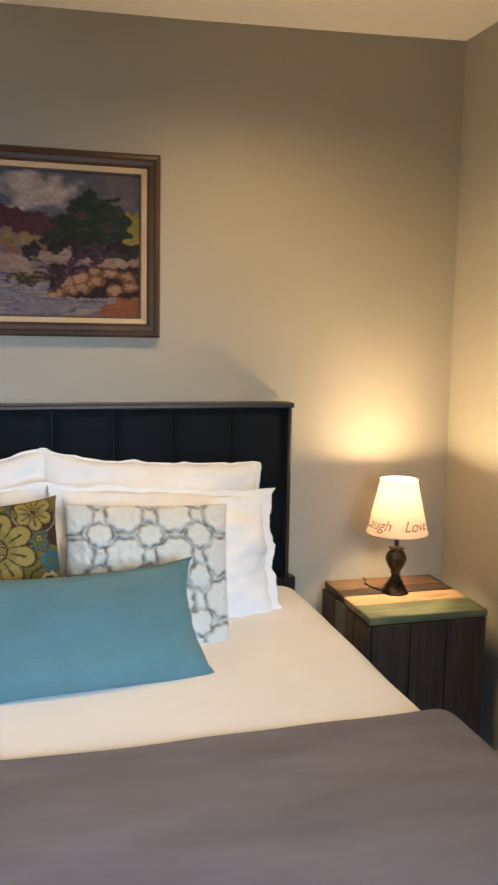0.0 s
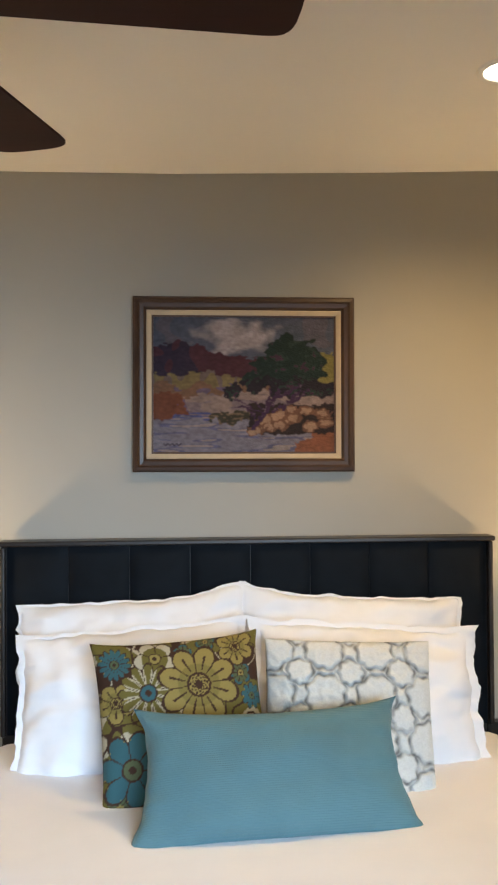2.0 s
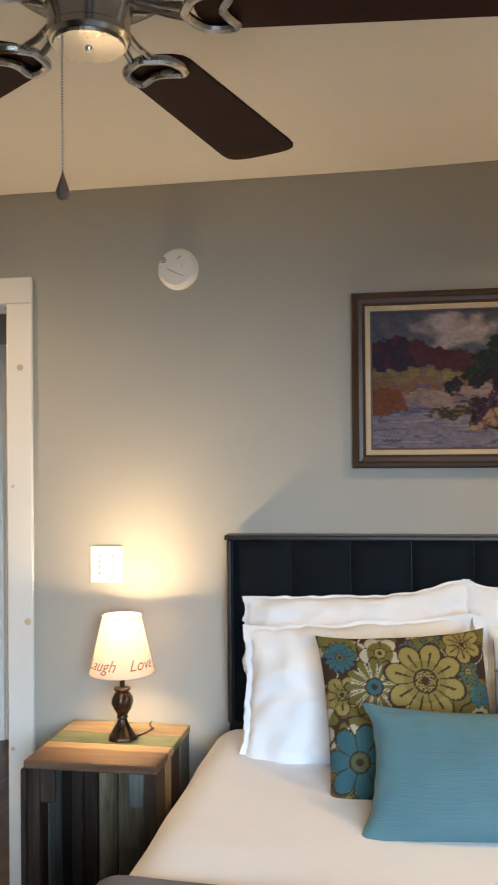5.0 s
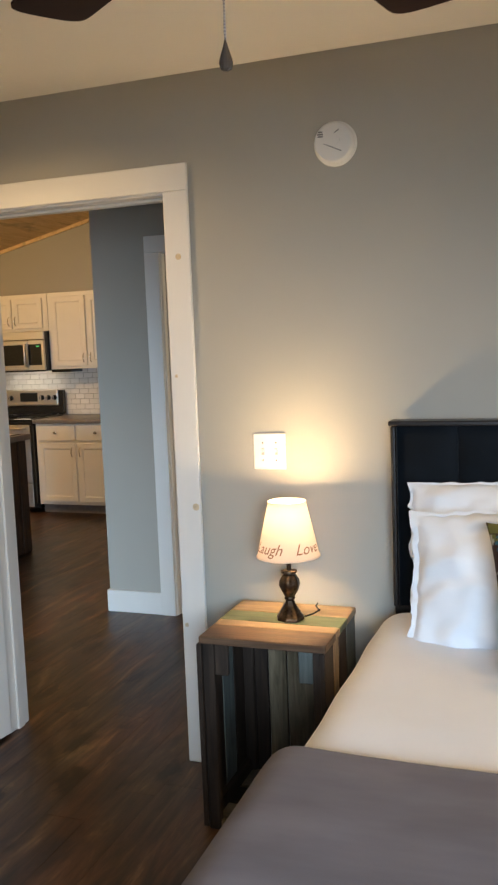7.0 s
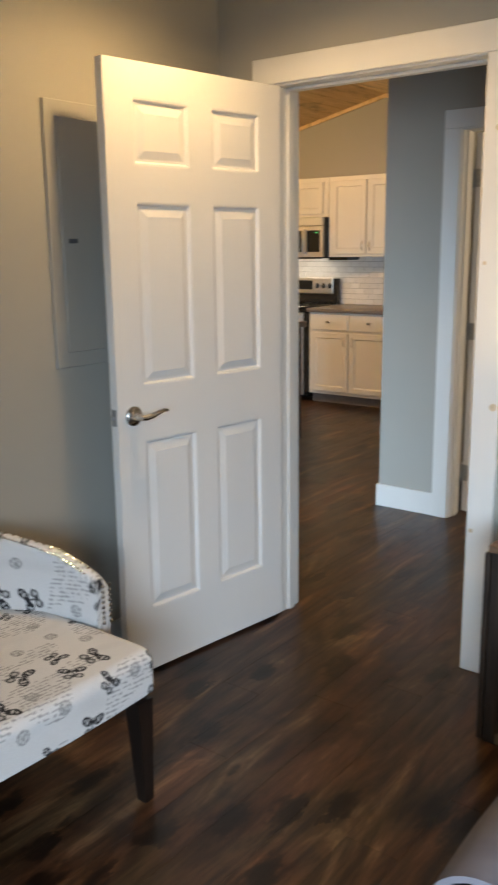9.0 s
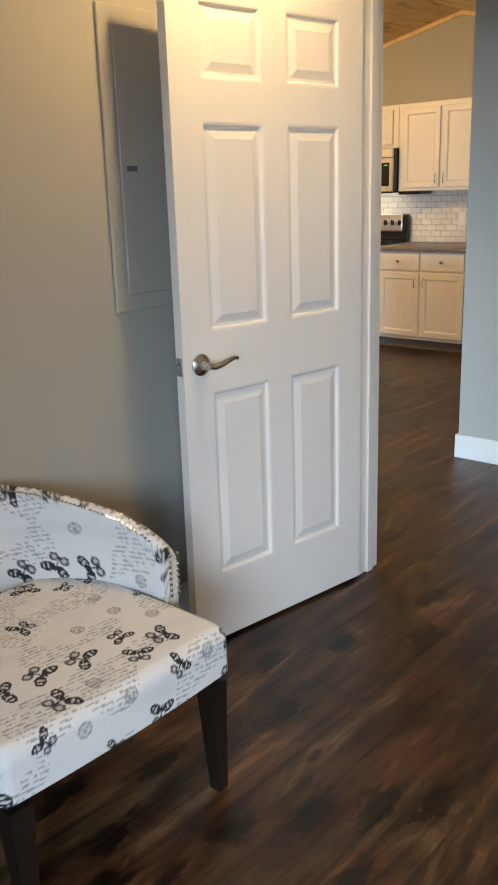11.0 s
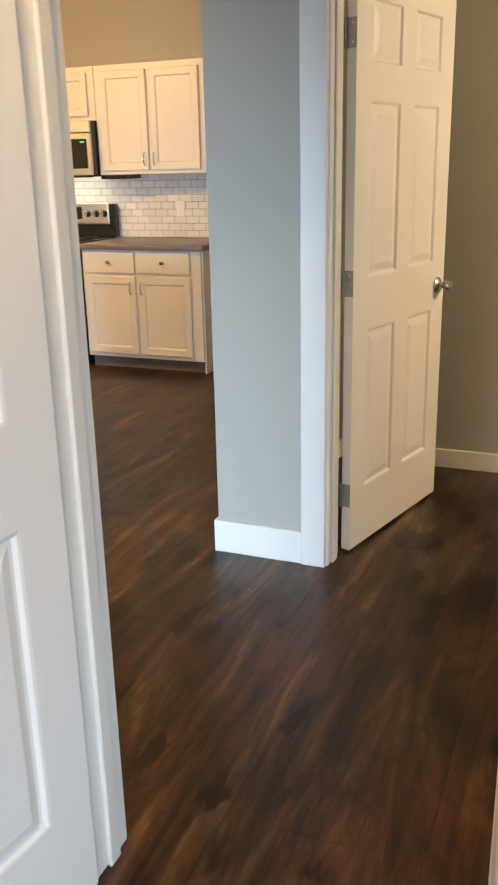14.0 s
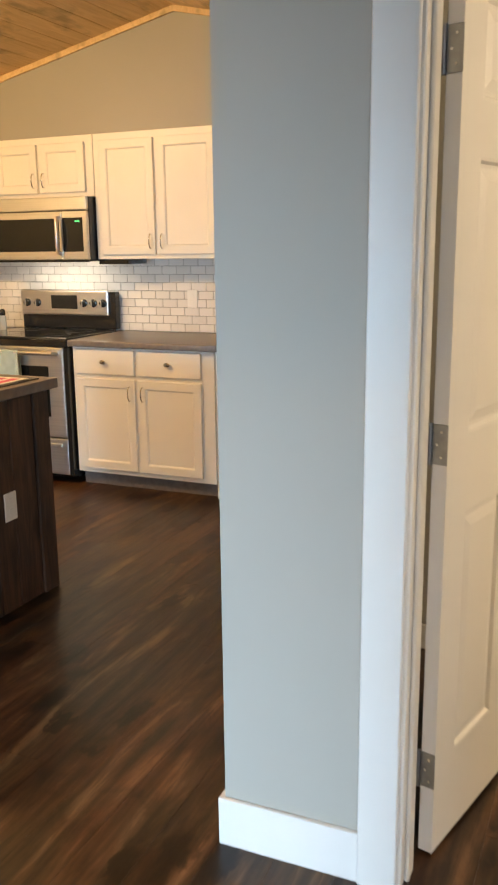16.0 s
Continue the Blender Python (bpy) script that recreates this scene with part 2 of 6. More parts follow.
M["counter"] = plain("grey_laminate", (0.17, 0.145, 0.13), 0.34, vary=0.16, scale=30, fine=200, relief=0.04)
M["grout"] = plain("tile_grout", (0.30, 0.275, 0.25), 0.8, vary=0.1, scale=30)
M["plastic"] = plain("white_plastic", (0.80, 0.78, 0.74), 0.38, vary=0.02)
M["grey_print"] = plain("grey_print", (0.12, 0.12, 0.12), 0.6, vary=0.05)
# ---------------------------------------------------------------- building helpers


def box(bm, x0, x1, y0, y1, z0, z1, bevel=0.0, segments=1):
    """A box in bm, its edges rounded by bevel."""
    vs = [bm.verts.new((x, y, z)) for z in (z0, z1) for y in (y0, y1) for x in (x0, x1)]
    fs = [bm.faces.new([vs[i] for i in f]) for f in ((0, 2, 3, 1), (4, 5, 7, 6), (0, 1, 5, 4), (2, 6, 7, 3), (0, 4, 6, 2), (1, 3, 7, 5))]
    if bevel > 0:
        es = list({e for f in fs for e in f.edges})
        bmesh.ops.bevel(bm, geom=es, offset=bevel, segments=segments, profile=0.5, affect="EDGES")
    return vs


def boxes(*dims, bevel=0.0, segments=1):
    bm = bmesh.new()
    for d in dims:
        box(bm, *d, bevel=bevel, segments=segments)
    return bm


def lathe(profile, steps=32, axis="z", bm=None, at_=(0, 0, 0), cap=True):
    """Turns (radius, height) pairs round an axis."""
    bm = bm or bmesh.new()
    rings = []
    for r, h in profile:
        ring = []
        for i in range(steps):
            a = 2 * math.pi * i / steps
            p = (r * math.cos(a), r * math.sin(a), h)
            if axis == "y":
                p = (p[0], h, -p[1])
            if axis == "x":
                p = (h, p[0], p[1])
            ring.append(bm.verts.new((p[0] + at_[0], p[1] + at_[1], p[2] + at_[2])))
        rings.append(ring)
    for a, b in zip(rings, rings[1:]):
        for i in range(steps):
            j = (i + 1) % steps
            bm.faces.new((a[i], a[j], b[j], b[i]))
    if cap:
        bm.faces.new(rings[0][::-1])
        bm.faces.new(rings[-1])
    return bm


def tube(points, radius, sides=10, bm=None, taper=None):
    """A round bar along points."""
    bm = bm or bmesh.new()
    rings = []
    pts = [Vector(p) for p in points]
    for i, p in enumerate(pts):
        d = (pts[min(i + 1, len(pts) - 1)] - pts[max(i - 1, 0)]).normalized()
        u = d.orthogonal().normalized() if i == 0 else (rings_u - d * rings_u.dot(d)).normalized()
        rings_u = u
        v = d.cross(u)
        r = radius if taper is None else radius * taper[i]
        rings.append([bm.verts.new(p + r * (math.cos(2 * math.pi * k / sides) * u + math.sin(2 * math.pi * k / sides) * v)) for k in range(sides)])
    for a, b in zip(rings, rings[1:]):
        for k in range(sides):
            j = (k + 1) % sides
            bm.faces.new((a[k], a[j], b[j], b[k]))
    bm.faces.new(rings[0][::-1])
    bm.faces.new(rings[-1])
    return bm


def loft(rings, bm=None, closed=True):
    bm = bm or bmesh.new()
    rows = [[bm.verts.new(p) for p in r] for r in rings]
    for a, b in zip(rows, rows[1:]):
        n = len(a)
        for i in range(n if closed else n - 1):
            j = (i + 1) % n
            bm.faces.new((a[i], a[j], b[j], b[i]))
    if closed:
        bm.faces.new(rows[0][::-1])
        bm.faces.new(rows[-1])
    return bm


def part(name, bm, material, parent=None, label="", smooth=False):
    """Links a bmesh as one mesh object, under its thing where it has one."""
    bmesh.ops.recalc_face_normals(bm, faces=bm.faces)
    me = bpy.data.meshes.new(name)
    bm.to_mesh(me)
    bm.free()
    me.materials.append(material)
    if smooth:
        for p in me.polygons:
            p.use_smooth = True
        me.set_sharp_from_angle(angle=radians(38))
    ob = new(name, me)
    if parent is not None:
        ob.parent = parent
    if label:
        ob["label"] = label
    return ob


def thing(name, m, label, category, group=""):
    """The Empty at a thing's base."""
    ob = new(name)
    ob.empty_display_size = 0.1
    ob.matrix_basis = m
    return tagged(ob, label, category, group)


def structure(name, bm, material, label, category, smooth=False):
    return tagged(part(name, bm, material, None, label, smooth), label, category, kind="structure")


# ---------------------------------------------------------------- structure
# bedroom x -2.15..1.82, y -1.5..2.54; hall and kitchen beyond its north wall
CEIL = 2.437
WALL_TOP = 2.57
RIDGE_X, RIDGE_Z, PITCH = -4.10, 2.872, 0.224


def roof_z(x):
    return RIDGE_Z - PITCH * abs(x - RIDGE_X)


structure("wall_north", boxes((-2.27, -1.884, 2.54, 2.66, 0, WALL_TOP), (-1.884, -1.057, 2.54, 2.66, 2.063, WALL_TOP), (-1.057, 2.0, 2.54, 2.66, 0, WALL_TOP)), M["wall"],
          "greige painted bedroom wall with a doorway", "wall")
structure("wall_east", boxes((1.88, 2.0, -1.62, 2.54, 0, WALL_TOP)), M["wall"], "greige painted bedroom wall", "wall")
structure("wall_west", boxes((-2.27, -2.15, -1.62, 2.54, 0, WALL_TOP)), M["wall"], "greige painted bedroom wall with an electrical panel", "wall")
structure("wall_south", boxes((-2.15, 0.15, -1.62, -1.5, 0, WALL_TOP), (1.75, 1.88, -1.62, -1.5, 0, WALL_TOP), (0.15, 1.75, -1.62, -1.5, 0, 0.75), (0.15, 1.75, -1.62, -1.5, 1.95, WALL_TOP)), M["wall"],
          "greige painted wall with a window behind the bed's foot", "wall")
bm = bmesh.new()  # the ceiling lifts a little towards the east wall
low = [(-2.15, CEIL + 0.004), (-0.9, CEIL + 0.002), (0.25, CEIL), (0.9, CEIL + 0.012), (1.4, CEIL + 0.026), (1.88, CEIL + 0.042)]
loft([[(x, y, z) for x, z in low] + [(1.88, y, WALL_TOP - 0.002), (-2.15, y, WALL_TOP - 0.002)] for y in (-1.5, 2.54)], bm)
structure("ceiling", bm, M["ceiling"], "off-white bedroom ceiling, nearly flat", "ceiling")
# hall wall with the second doorway, and the room behind it
structure("wall_hall", boxes((-2.283, -1.862, 4.12, 4.24, 0, 2.46), (-1.862, -1.058, 4.12, 4.24, 2.063, 2.46), (-1.058, 1.94, 4.12, 4.24, 0, 2.46)), M["wall"],
          "grey painted hall wall stub beside a doorway", "wall")
structure("wall_hall_return", boxes((-2.283, -2.163, 4.24, 7.42, 0, 2.46)), M["wall"], "grey painted wall between kitchen and side room", "wall")
structure("wall_side_room", boxes((-2.163, 1.94, 5.36, 5.48, 0, 2.46)), M["wall"], "greige painted back wall of the side room", "wall")
structure("wall_hall_east", boxes((1.82, 1.94, 2.66, 4.12, 0, 2.46), (1.82, 1.94, 4.24, 5.36, 0, 2.46)), M["wall"], "greige painted end wall of the hall", "wall")
structure("ceiling_hall", boxes((-2.2, 1.82, 2.66, 4.12, CEIL, CEIL + 0.1), (-2.163, 1.82, 4.24, 5.36, CEIL + 0.002, CEIL + 0.1)), M["ceiling"], "flat off-white hall ceiling", "ceiling")
# kitchen and living room under the vaulted pine ceiling
bm = bmesh.new()
prof = [(-6.1, 0), (-2.283, 0), (-2.283, roof_z(-2.283)), (RIDGE_X, RIDGE_Z), (-6.1, roof_z(-6.1))]
f0 = [bm.verts.new((x, 7.42, z)) for x, z in prof]
f1 = [bm.verts.new((x, 7.54, z)) for x, z in prof]
bm.faces.new(f0), bm.faces.new(f1[::-1])
for i in range(5):
    bm.faces.new((f0[i], f1[i], f1[(i + 1) % 5], f0[(i + 1) % 5]))
structure("wall_kitchen", bm, M["wall"], "tan painted kitchen gable wall under a pine ceiling", "wall")
bm = boxes((-6.1, -5.15, -1.62, -1.5, 0, 2.4), (-3.25, -2.27, -1.62, -1.5, 0, 2.4), (-5.15, -3.25, -1.62, -1.5, 0, 0.4), (-5.15, -3.25, -1.62, -1.5, 1.9, 2.4))
f0 = [bm.verts.new((x, -1.62, z)) for x, z in [(-6.1, 2.4), (-2.27, 2.4), (-2.27, roof_z(-2.27)), (RIDGE_X, RIDGE_Z), (-6.1, roof_z(-6.1))]]
f1 = [bm.verts.new((v.co.x, -1.5, v.co.z)) for v in f0]
bm.faces.new(f0), bm.faces.new(f1[::-1])
for i in range(5):
    bm.faces.new((f0[i], f1[i], f1[(i + 1) % 5], f0[(i + 1) % 5]))
structure("wall_living_south", bm, M["wall"], "plain living room gable wall with a wide window", "wall")
structure("wall_living_west", boxes((-6.22, -6.1, -1.62, 7.54, 0, 2.44)), M["wall"], "plain painted living room wall", "wall")
bm = bmesh.new()


def ceiling_board(bm, x0, x1, y0, y1):
    """One tongue-and-groove board on the roof slope, a hair apart from the next."""
    g = 0.003
    n = 0.012
    a = [bm.verts.new((x, y, roof_z(x))) for x, y in ((x0 + g, y0), (x1 - g, y0), (x1 - g, y1), (x0 + g, y1))]
    b = [bm.verts.new((x, y, roof_z(x) + n)) for x, y in ((x0, y0), (x1, y0), (x1, y1), (x0, y1))]
    bm.faces.new(a)
    for i in range(4):
        bm.faces.new((a[i], a[(i + 1) % 4], b[(i + 1) % 4], b[i]))
    bm.faces.new(b[::-1])


x = -6.1
while x < -2.2:
    x1 = min(x + 0.1425, -2.2)
    if x < RIDGE_X < x1:
        ceiling_board(bm, x, RIDGE_X, -1.5, 7.42), ceiling_board(bm, RIDGE_X, x1, -1.5, 7.42)
    else:
        ceiling_board(bm, x, x1, -1.5, 7.42)
    x = x1
structure("ceiling_vaulted", bm, M["pine"], "vaulted ceiling of knotty pine boards", "ceiling")
bm = bmesh.new()
for xa, xb in ((-6.1, RIDGE_X), (RIDGE_X, -2.2)):
    vs = [bm.verts.new((x, y, roof_z(x) + 0.014 + dz)) for dz in (0, 0.1) for x in (xa, xb) for y in (-1.62, 7.54)]
    for f in ((0, 1, 3, 2), (4, 6, 7, 5), (0, 2, 6, 4), (1, 5, 7, 3), (0, 4, 5, 1), (2, 3, 7, 6)):
        bm.faces.new([vs[i] for i in f])
structure("roof_deck", bm, M["ceiling"], "roof deck above the pine boards", "roof")
# pine strip along the gable
bm = bmesh.new()
for xa, xb in ((-6.1, RIDGE_X), (RIDGE_X, -2.29)):
    vs = [bm.verts.new((x, y, roof_z(x) - dz)) for dz in (0.035, 0.001) for x in (xa, xb) for y in (7.4, 7.418)]
    for f in ((0, 1, 3, 2), (4, 6, 7, 5), (0, 2, 6, 4), (1, 5, 7, 3), (0, 4, 5, 1), (2, 3, 7, 6)):
        bm.faces.new([vs[i] for i in f])
structure("trim_gable", bm, M["pine"], "pine strip where gable meets ceiling", "trim")
structure("subfloor", boxes((-6.22, 2.0, -1.62, 7.54, -0.1, -0.012)), M["espresso"], "dark subfloor under the boards", "floor")
structure("ground", boxes((-60, 60, -60, 60, -0.4, -0.3)), plain("ground_soil", (0.12, 0.13, 0.07), 0.9, vary=0.3, scale=0.6, fine=6), "plain ground outside", "ground")


def board(name, x0, x1, y0, y1, z0, z1, parent=None, label="", material=None, bevel=0.003):
    ob = part(name, boxes((x0, x1, y0, y1, z0, z1), bevel=bevel), material or M["trim"], parent, label)
    if parent is None:
        tagged(ob, label, "trim", kind="structure")
    return ob


# doorway of the bedroom: jambs, stops, casings
board("jamb_west", -1.884, -1.864, 2.535, 2.665, 0, 2.045, label="white painted door jamb")
board("jamb_east", -1.077, -1.057, 2.535, 2.665, 0, 2.045, label="white painted door jamb")
board("jamb_head", -1.884, -1.057, 2.535, 2.665, 2.0455, 2.063, label="white painted door head jamb")
board("door_stop_west", -1.8635, -1.853, 2.58, 2.62, 0, 2.045, label="white door stop")
board("door_stop_east", -1.088, -1.0775, 2.58, 2.62, 0, 2.045, label="white door stop")
board("door_stop_head", -1.8525, -1.0885, 2.58, 2.62, 2.034, 2.045, label="white door stop")
for side, y0, y1 in (("bedroom", 2.519, 2.5345), ("hall", 2.6655, 2.681)):
    board("casing_west_" + side, -1.962, -1.877, y0, y1, 0, 2.052, label="white painted flat pine door casing")
    board("casing_east_" + side, -1.072, -0.980, y0, y1, 0, 2.052, label="white painted flat pine door casing with yellowing knots")
    board("casing_head_" + side, -1.975 if side == "bedroom" else -1.962, -0.980, y0, y1, 2.0525, 2.143, label="white painted flat pine head casing")
# doorway of the side room
board("jamb_side_west", -1.862, -1.843, 4.115, 4.245, 0, 2.045, label="white painted door jamb")
board("jamb_side_east", -1.077, -1.058, 4.115, 4.245, 0, 2.045, label="white painted door jamb")
board("jamb_side_head", -1.862, -1.058, 4.115, 4.245, 2.0455, 2.063, label="white painted door head jamb")
board("door_stop_side", -1.8425, -1.832, 4.15, 4.20, 0, 2.045, label="white door stop")
for side, y0, y1 in (("hall_side", 4.099, 4.1145), ("inner_side", 4.2455, 4.261)):
    board("casing_west_" + side, -1.943, -1.852, y0, y1, 0, 2.052, label="white painted flat door casing")
    board("casing_east_" + side, -1.068, -0.977, y0, y1, 0, 2.052, label="white painted flat door casing")
    board("casing_head_" + side, -1.943, -0.977, y0, y1, 2.0525, 2.143, label="white painted flat head casing")
# baseboards
for nm, b in {
    "baseboard_stub": (-2.297, -1.9435, 4.106, 4.1195, 0, 0.128), "baseboard_stub_end": (-2.297, -2.2835, 4.12, 7.42, 0, 0.128),
    "baseboard_north": (-0.9795, 1.8795, 2.527, 2.5395, 0, 0.137), "baseboard_north_corner": (-2.1495, -1.9625, 2.527, 2.5395, 0, 0.137),
    "baseboard_west": (-2.1495, -2.137, -1.49, 2.5265, 0, 0.137), "baseboard_east": (1.867, 1.8795, -1.49, 2.5265, 0, 0.137),
    "baseboard_side_room": (-2.162, 1.81, 5.347, 5.3595, 0, 0.092), "baseboard_side_room_west": (-2.1625, -2.15, 4.262, 5.3465, 0, 0.092),
    "baseboard_kitchen": (-3.55, -2.2975, 7.407, 7.4195, 0, 0.137), "baseboard_hall": (-0.9795, 1.81, 2.6605, 2.673, 0, 0.137)}.items():
    board(nm, *b, label="white painted flat baseboard", bevel=0.002)
# ---------------------------------------------------------------- cloth and print materials
M["sheet"] = plain("white_cotton", (0.80, 0.80, 0.83), 0.85, vary=0.02, scale=5, fine=340, relief=0.25, spec=0.2)
M["linen"] = plain("white_pillow_cotton", (0.78, 0.79, 0.82), 0.85, vary=0.02, scale=6, fine=300, relief=0.2, spec=0.2)
M["throw"] = plain("grey_fleece", (0.165, 0.152, 0.166), 0.95, vary=0.14, scale=7, fine=420, relief=0.3, dist=0.002, spec=0.15, stretch=(0.5, 1.6, 1))


def ribbed(name, color, pitch, rough=0.75):
    """Cloth with fine woven ribs."""
    m, nt, b = nodes_of(name, rough)
    b.inputs["Sheen Weight"].default_value = 0.12
    mp = coords(nt)
    wv = nt.nodes.new("ShaderNodeTexWave")
    wv.bands_direction = "Y"
    wv.inputs["Scale"].default_value = 0.314 / pitch
    wv.inputs["Distortion"].default_value = 1.2
    wv.inputs["Detail Scale"].default_value = 3
    n1 = node(nt, "ShaderNodeTexNoise", Scale=5.0, Detail=4.0)
    n2 = node(nt, "ShaderNodeTexNoise", Scale=90.0, Detail=2.0)
    for n in (wv, n1, n2):
        nt.links.new(mp.outputs[0], n.inputs["Vector"])
    r = ramp(nt, n1.outputs[0], [(0.3, shade(color, 0.9)), (0.7, shade(color, 1.1))])
    nt.links.new(r.outputs[0], b.inputs["Base Color"])
    add = nt.nodes.new("ShaderNodeMath")
    nt.links.new(wv.outputs["Fac"], add.inputs[0])
    nt.links.new(n2.outputs[0], add.inputs[1])
    bump(nt, b, add.outputs[0], 0.4, 0.0018)
    return m


def printed(name, rough=0.8, fine=400.0, relief=0.25, spec=0.25):
    """Cloth or canvas that carries its own printed colours."""
    m, nt, b = nodes_of(name, rough)
    b.inputs["Specular IOR Level"].default_value = spec
    a = nt.nodes.new("ShaderNodeAttribute")
    a.attribute_name = "print"
    mp = coords(nt)
    n = node(nt, "ShaderNodeTexNoise", Scale=fine, Detail=2.0)
    nt.links.new(mp.outputs[0], n.inputs["Vector"])
    mix = nt.nodes.new("ShaderNodeMix")
    mix.data_type, mix.blend_type = "RGBA", "MULTIPLY"
    mix.inputs[0].default_value = 0.25
    nt.links.new(a.outputs["Color"], mix.inputs[6])
    nt.links.new(n.outputs[0], mix.inputs[7])
    nt.links.new(mix.outputs[2], b.inputs["Base Color"])
    bump(nt, b, n.outputs[0], relief, 0.002)
    return m


M["teal"] = ribbed("teal_ribbed_cloth", (0.070, 0.165, 0.195), 0.005)
M["print"] = printed("printed_cloth")
M["plush"] = printed("plush_cloth", 0.95, 220, 0.7, 0.1)
M["paint"] = printed("oil_paint", 0.62, 420, 0.2, 0.2)


def set_print(ob, colors):
    at_ = ob.data.color_attributes.new("print", "FLOAT_COLOR", "POINT")
    flat = np.ones((len(ob.data.vertices), 4), dtype=np.float32)
    flat[:, :3] = colors
    at_.data.foreach_set("color", flat.ravel())


def n3(x, y, z=0.0):
    return noise.noise((x, y, z))


# ---------------------------------------------------------------- bed
BX0, BX1, BY0, BY1, BZ = -0.325, 1.295, 0.40, 2.43, 0.648


def bed_section(t, lift, drop, r=0.11, wide=0.0):
    """A point across the bed's cover: t 0..1 from one hem over the top to the other."""
    w = BX1 - BX0 + 2 * wide
    side = BZ + lift - drop - r
    arc = r * math.pi / 2
    total = 2 * side + 2 * arc + (w - 2 * r)
    s = t * total
    if s < side:
        return BX0 - wide, drop + s
    s -= side
    if s < arc:
        a = s / r
        return BX0 - wide + r - r * math.cos(a), drop + side + r * math.sin(a)
    s -= arc
    if s < w - 2 * r:
        return BX0 - wide + r + s, BZ + lift
    s -= w - 2 * r
    if s < arc:
        a = s / r
        return BX1 + wide - r + r * math.sin(a), BZ + lift - r + r * math.cos(a)
    s -= arc
    return BX1 + wide, BZ + lift - r - s


def cover(y0, y1, lift, drop, seed, wave, thick, nx=110, ny=60, wrap_foot=False, r=0.11, bow=0.0, wide=0.0):
    """A cloth laid over the bed."""
    bm = bmesh.new()
    rows = []
    for j in range(ny + 1):
        v = j / ny
        row = []
        for i in range(nx + 1):
            x, z = bed_section(i / nx, lift, drop, r, wide)
            y = y0 + (y1 - y0) * v + bow * (2 * i / nx - 1) ** 2 * v
            top = min(1, max(0, (z - BZ + 0.12) / 0.12))
            hang = 1 - top
            x += hang * wave * 2.2 * math.sin(y * 17 + seed) * (0.3 + 0.7 * (BZ - z)) * (1 if x > 0.4 else -1)
            z += top * wave * (n3(x * 2.2 + seed, y * 2.2) * 0.7 + n3(x * 7, y * 7, seed) * 0.28)
            if wrap_foot and v < 0.14:
                k = v / 0.14
                z -= (1 - k) ** 2 * 0.13 * top
            y += wave * 0.6 * n3(x * 3, z * 3, seed + 5) * (1 if 0.02 < v < 0.98 else 1.6)
            row.append(bm.verts.new((x, y, z)))
        rows.append(row)
    for a, b in zip(rows, rows[1:]):
        for i in range(nx):
            bm.faces.new((a[i], a[i + 1], b[i + 1], b[i]))
    if wrap_foot:
        a = rows[0]
        low = [bm.verts.new((v.co.x, v.co.y - 0.012 + 0.006 * math.sin(v.co.x * 19), min(v.co.z, drop + 0.004))) for v in a]
        for i in range(nx):
            bm.faces.new((low[i], low[i + 1], a[i + 1], a[i]))
    top_faces = bm.faces[:]
    bmesh.ops.recalc_face_normals(bm, faces=top_faces)
    bmesh.ops.solidify(bm, geom=top_faces, thickness=thick)
    return bm


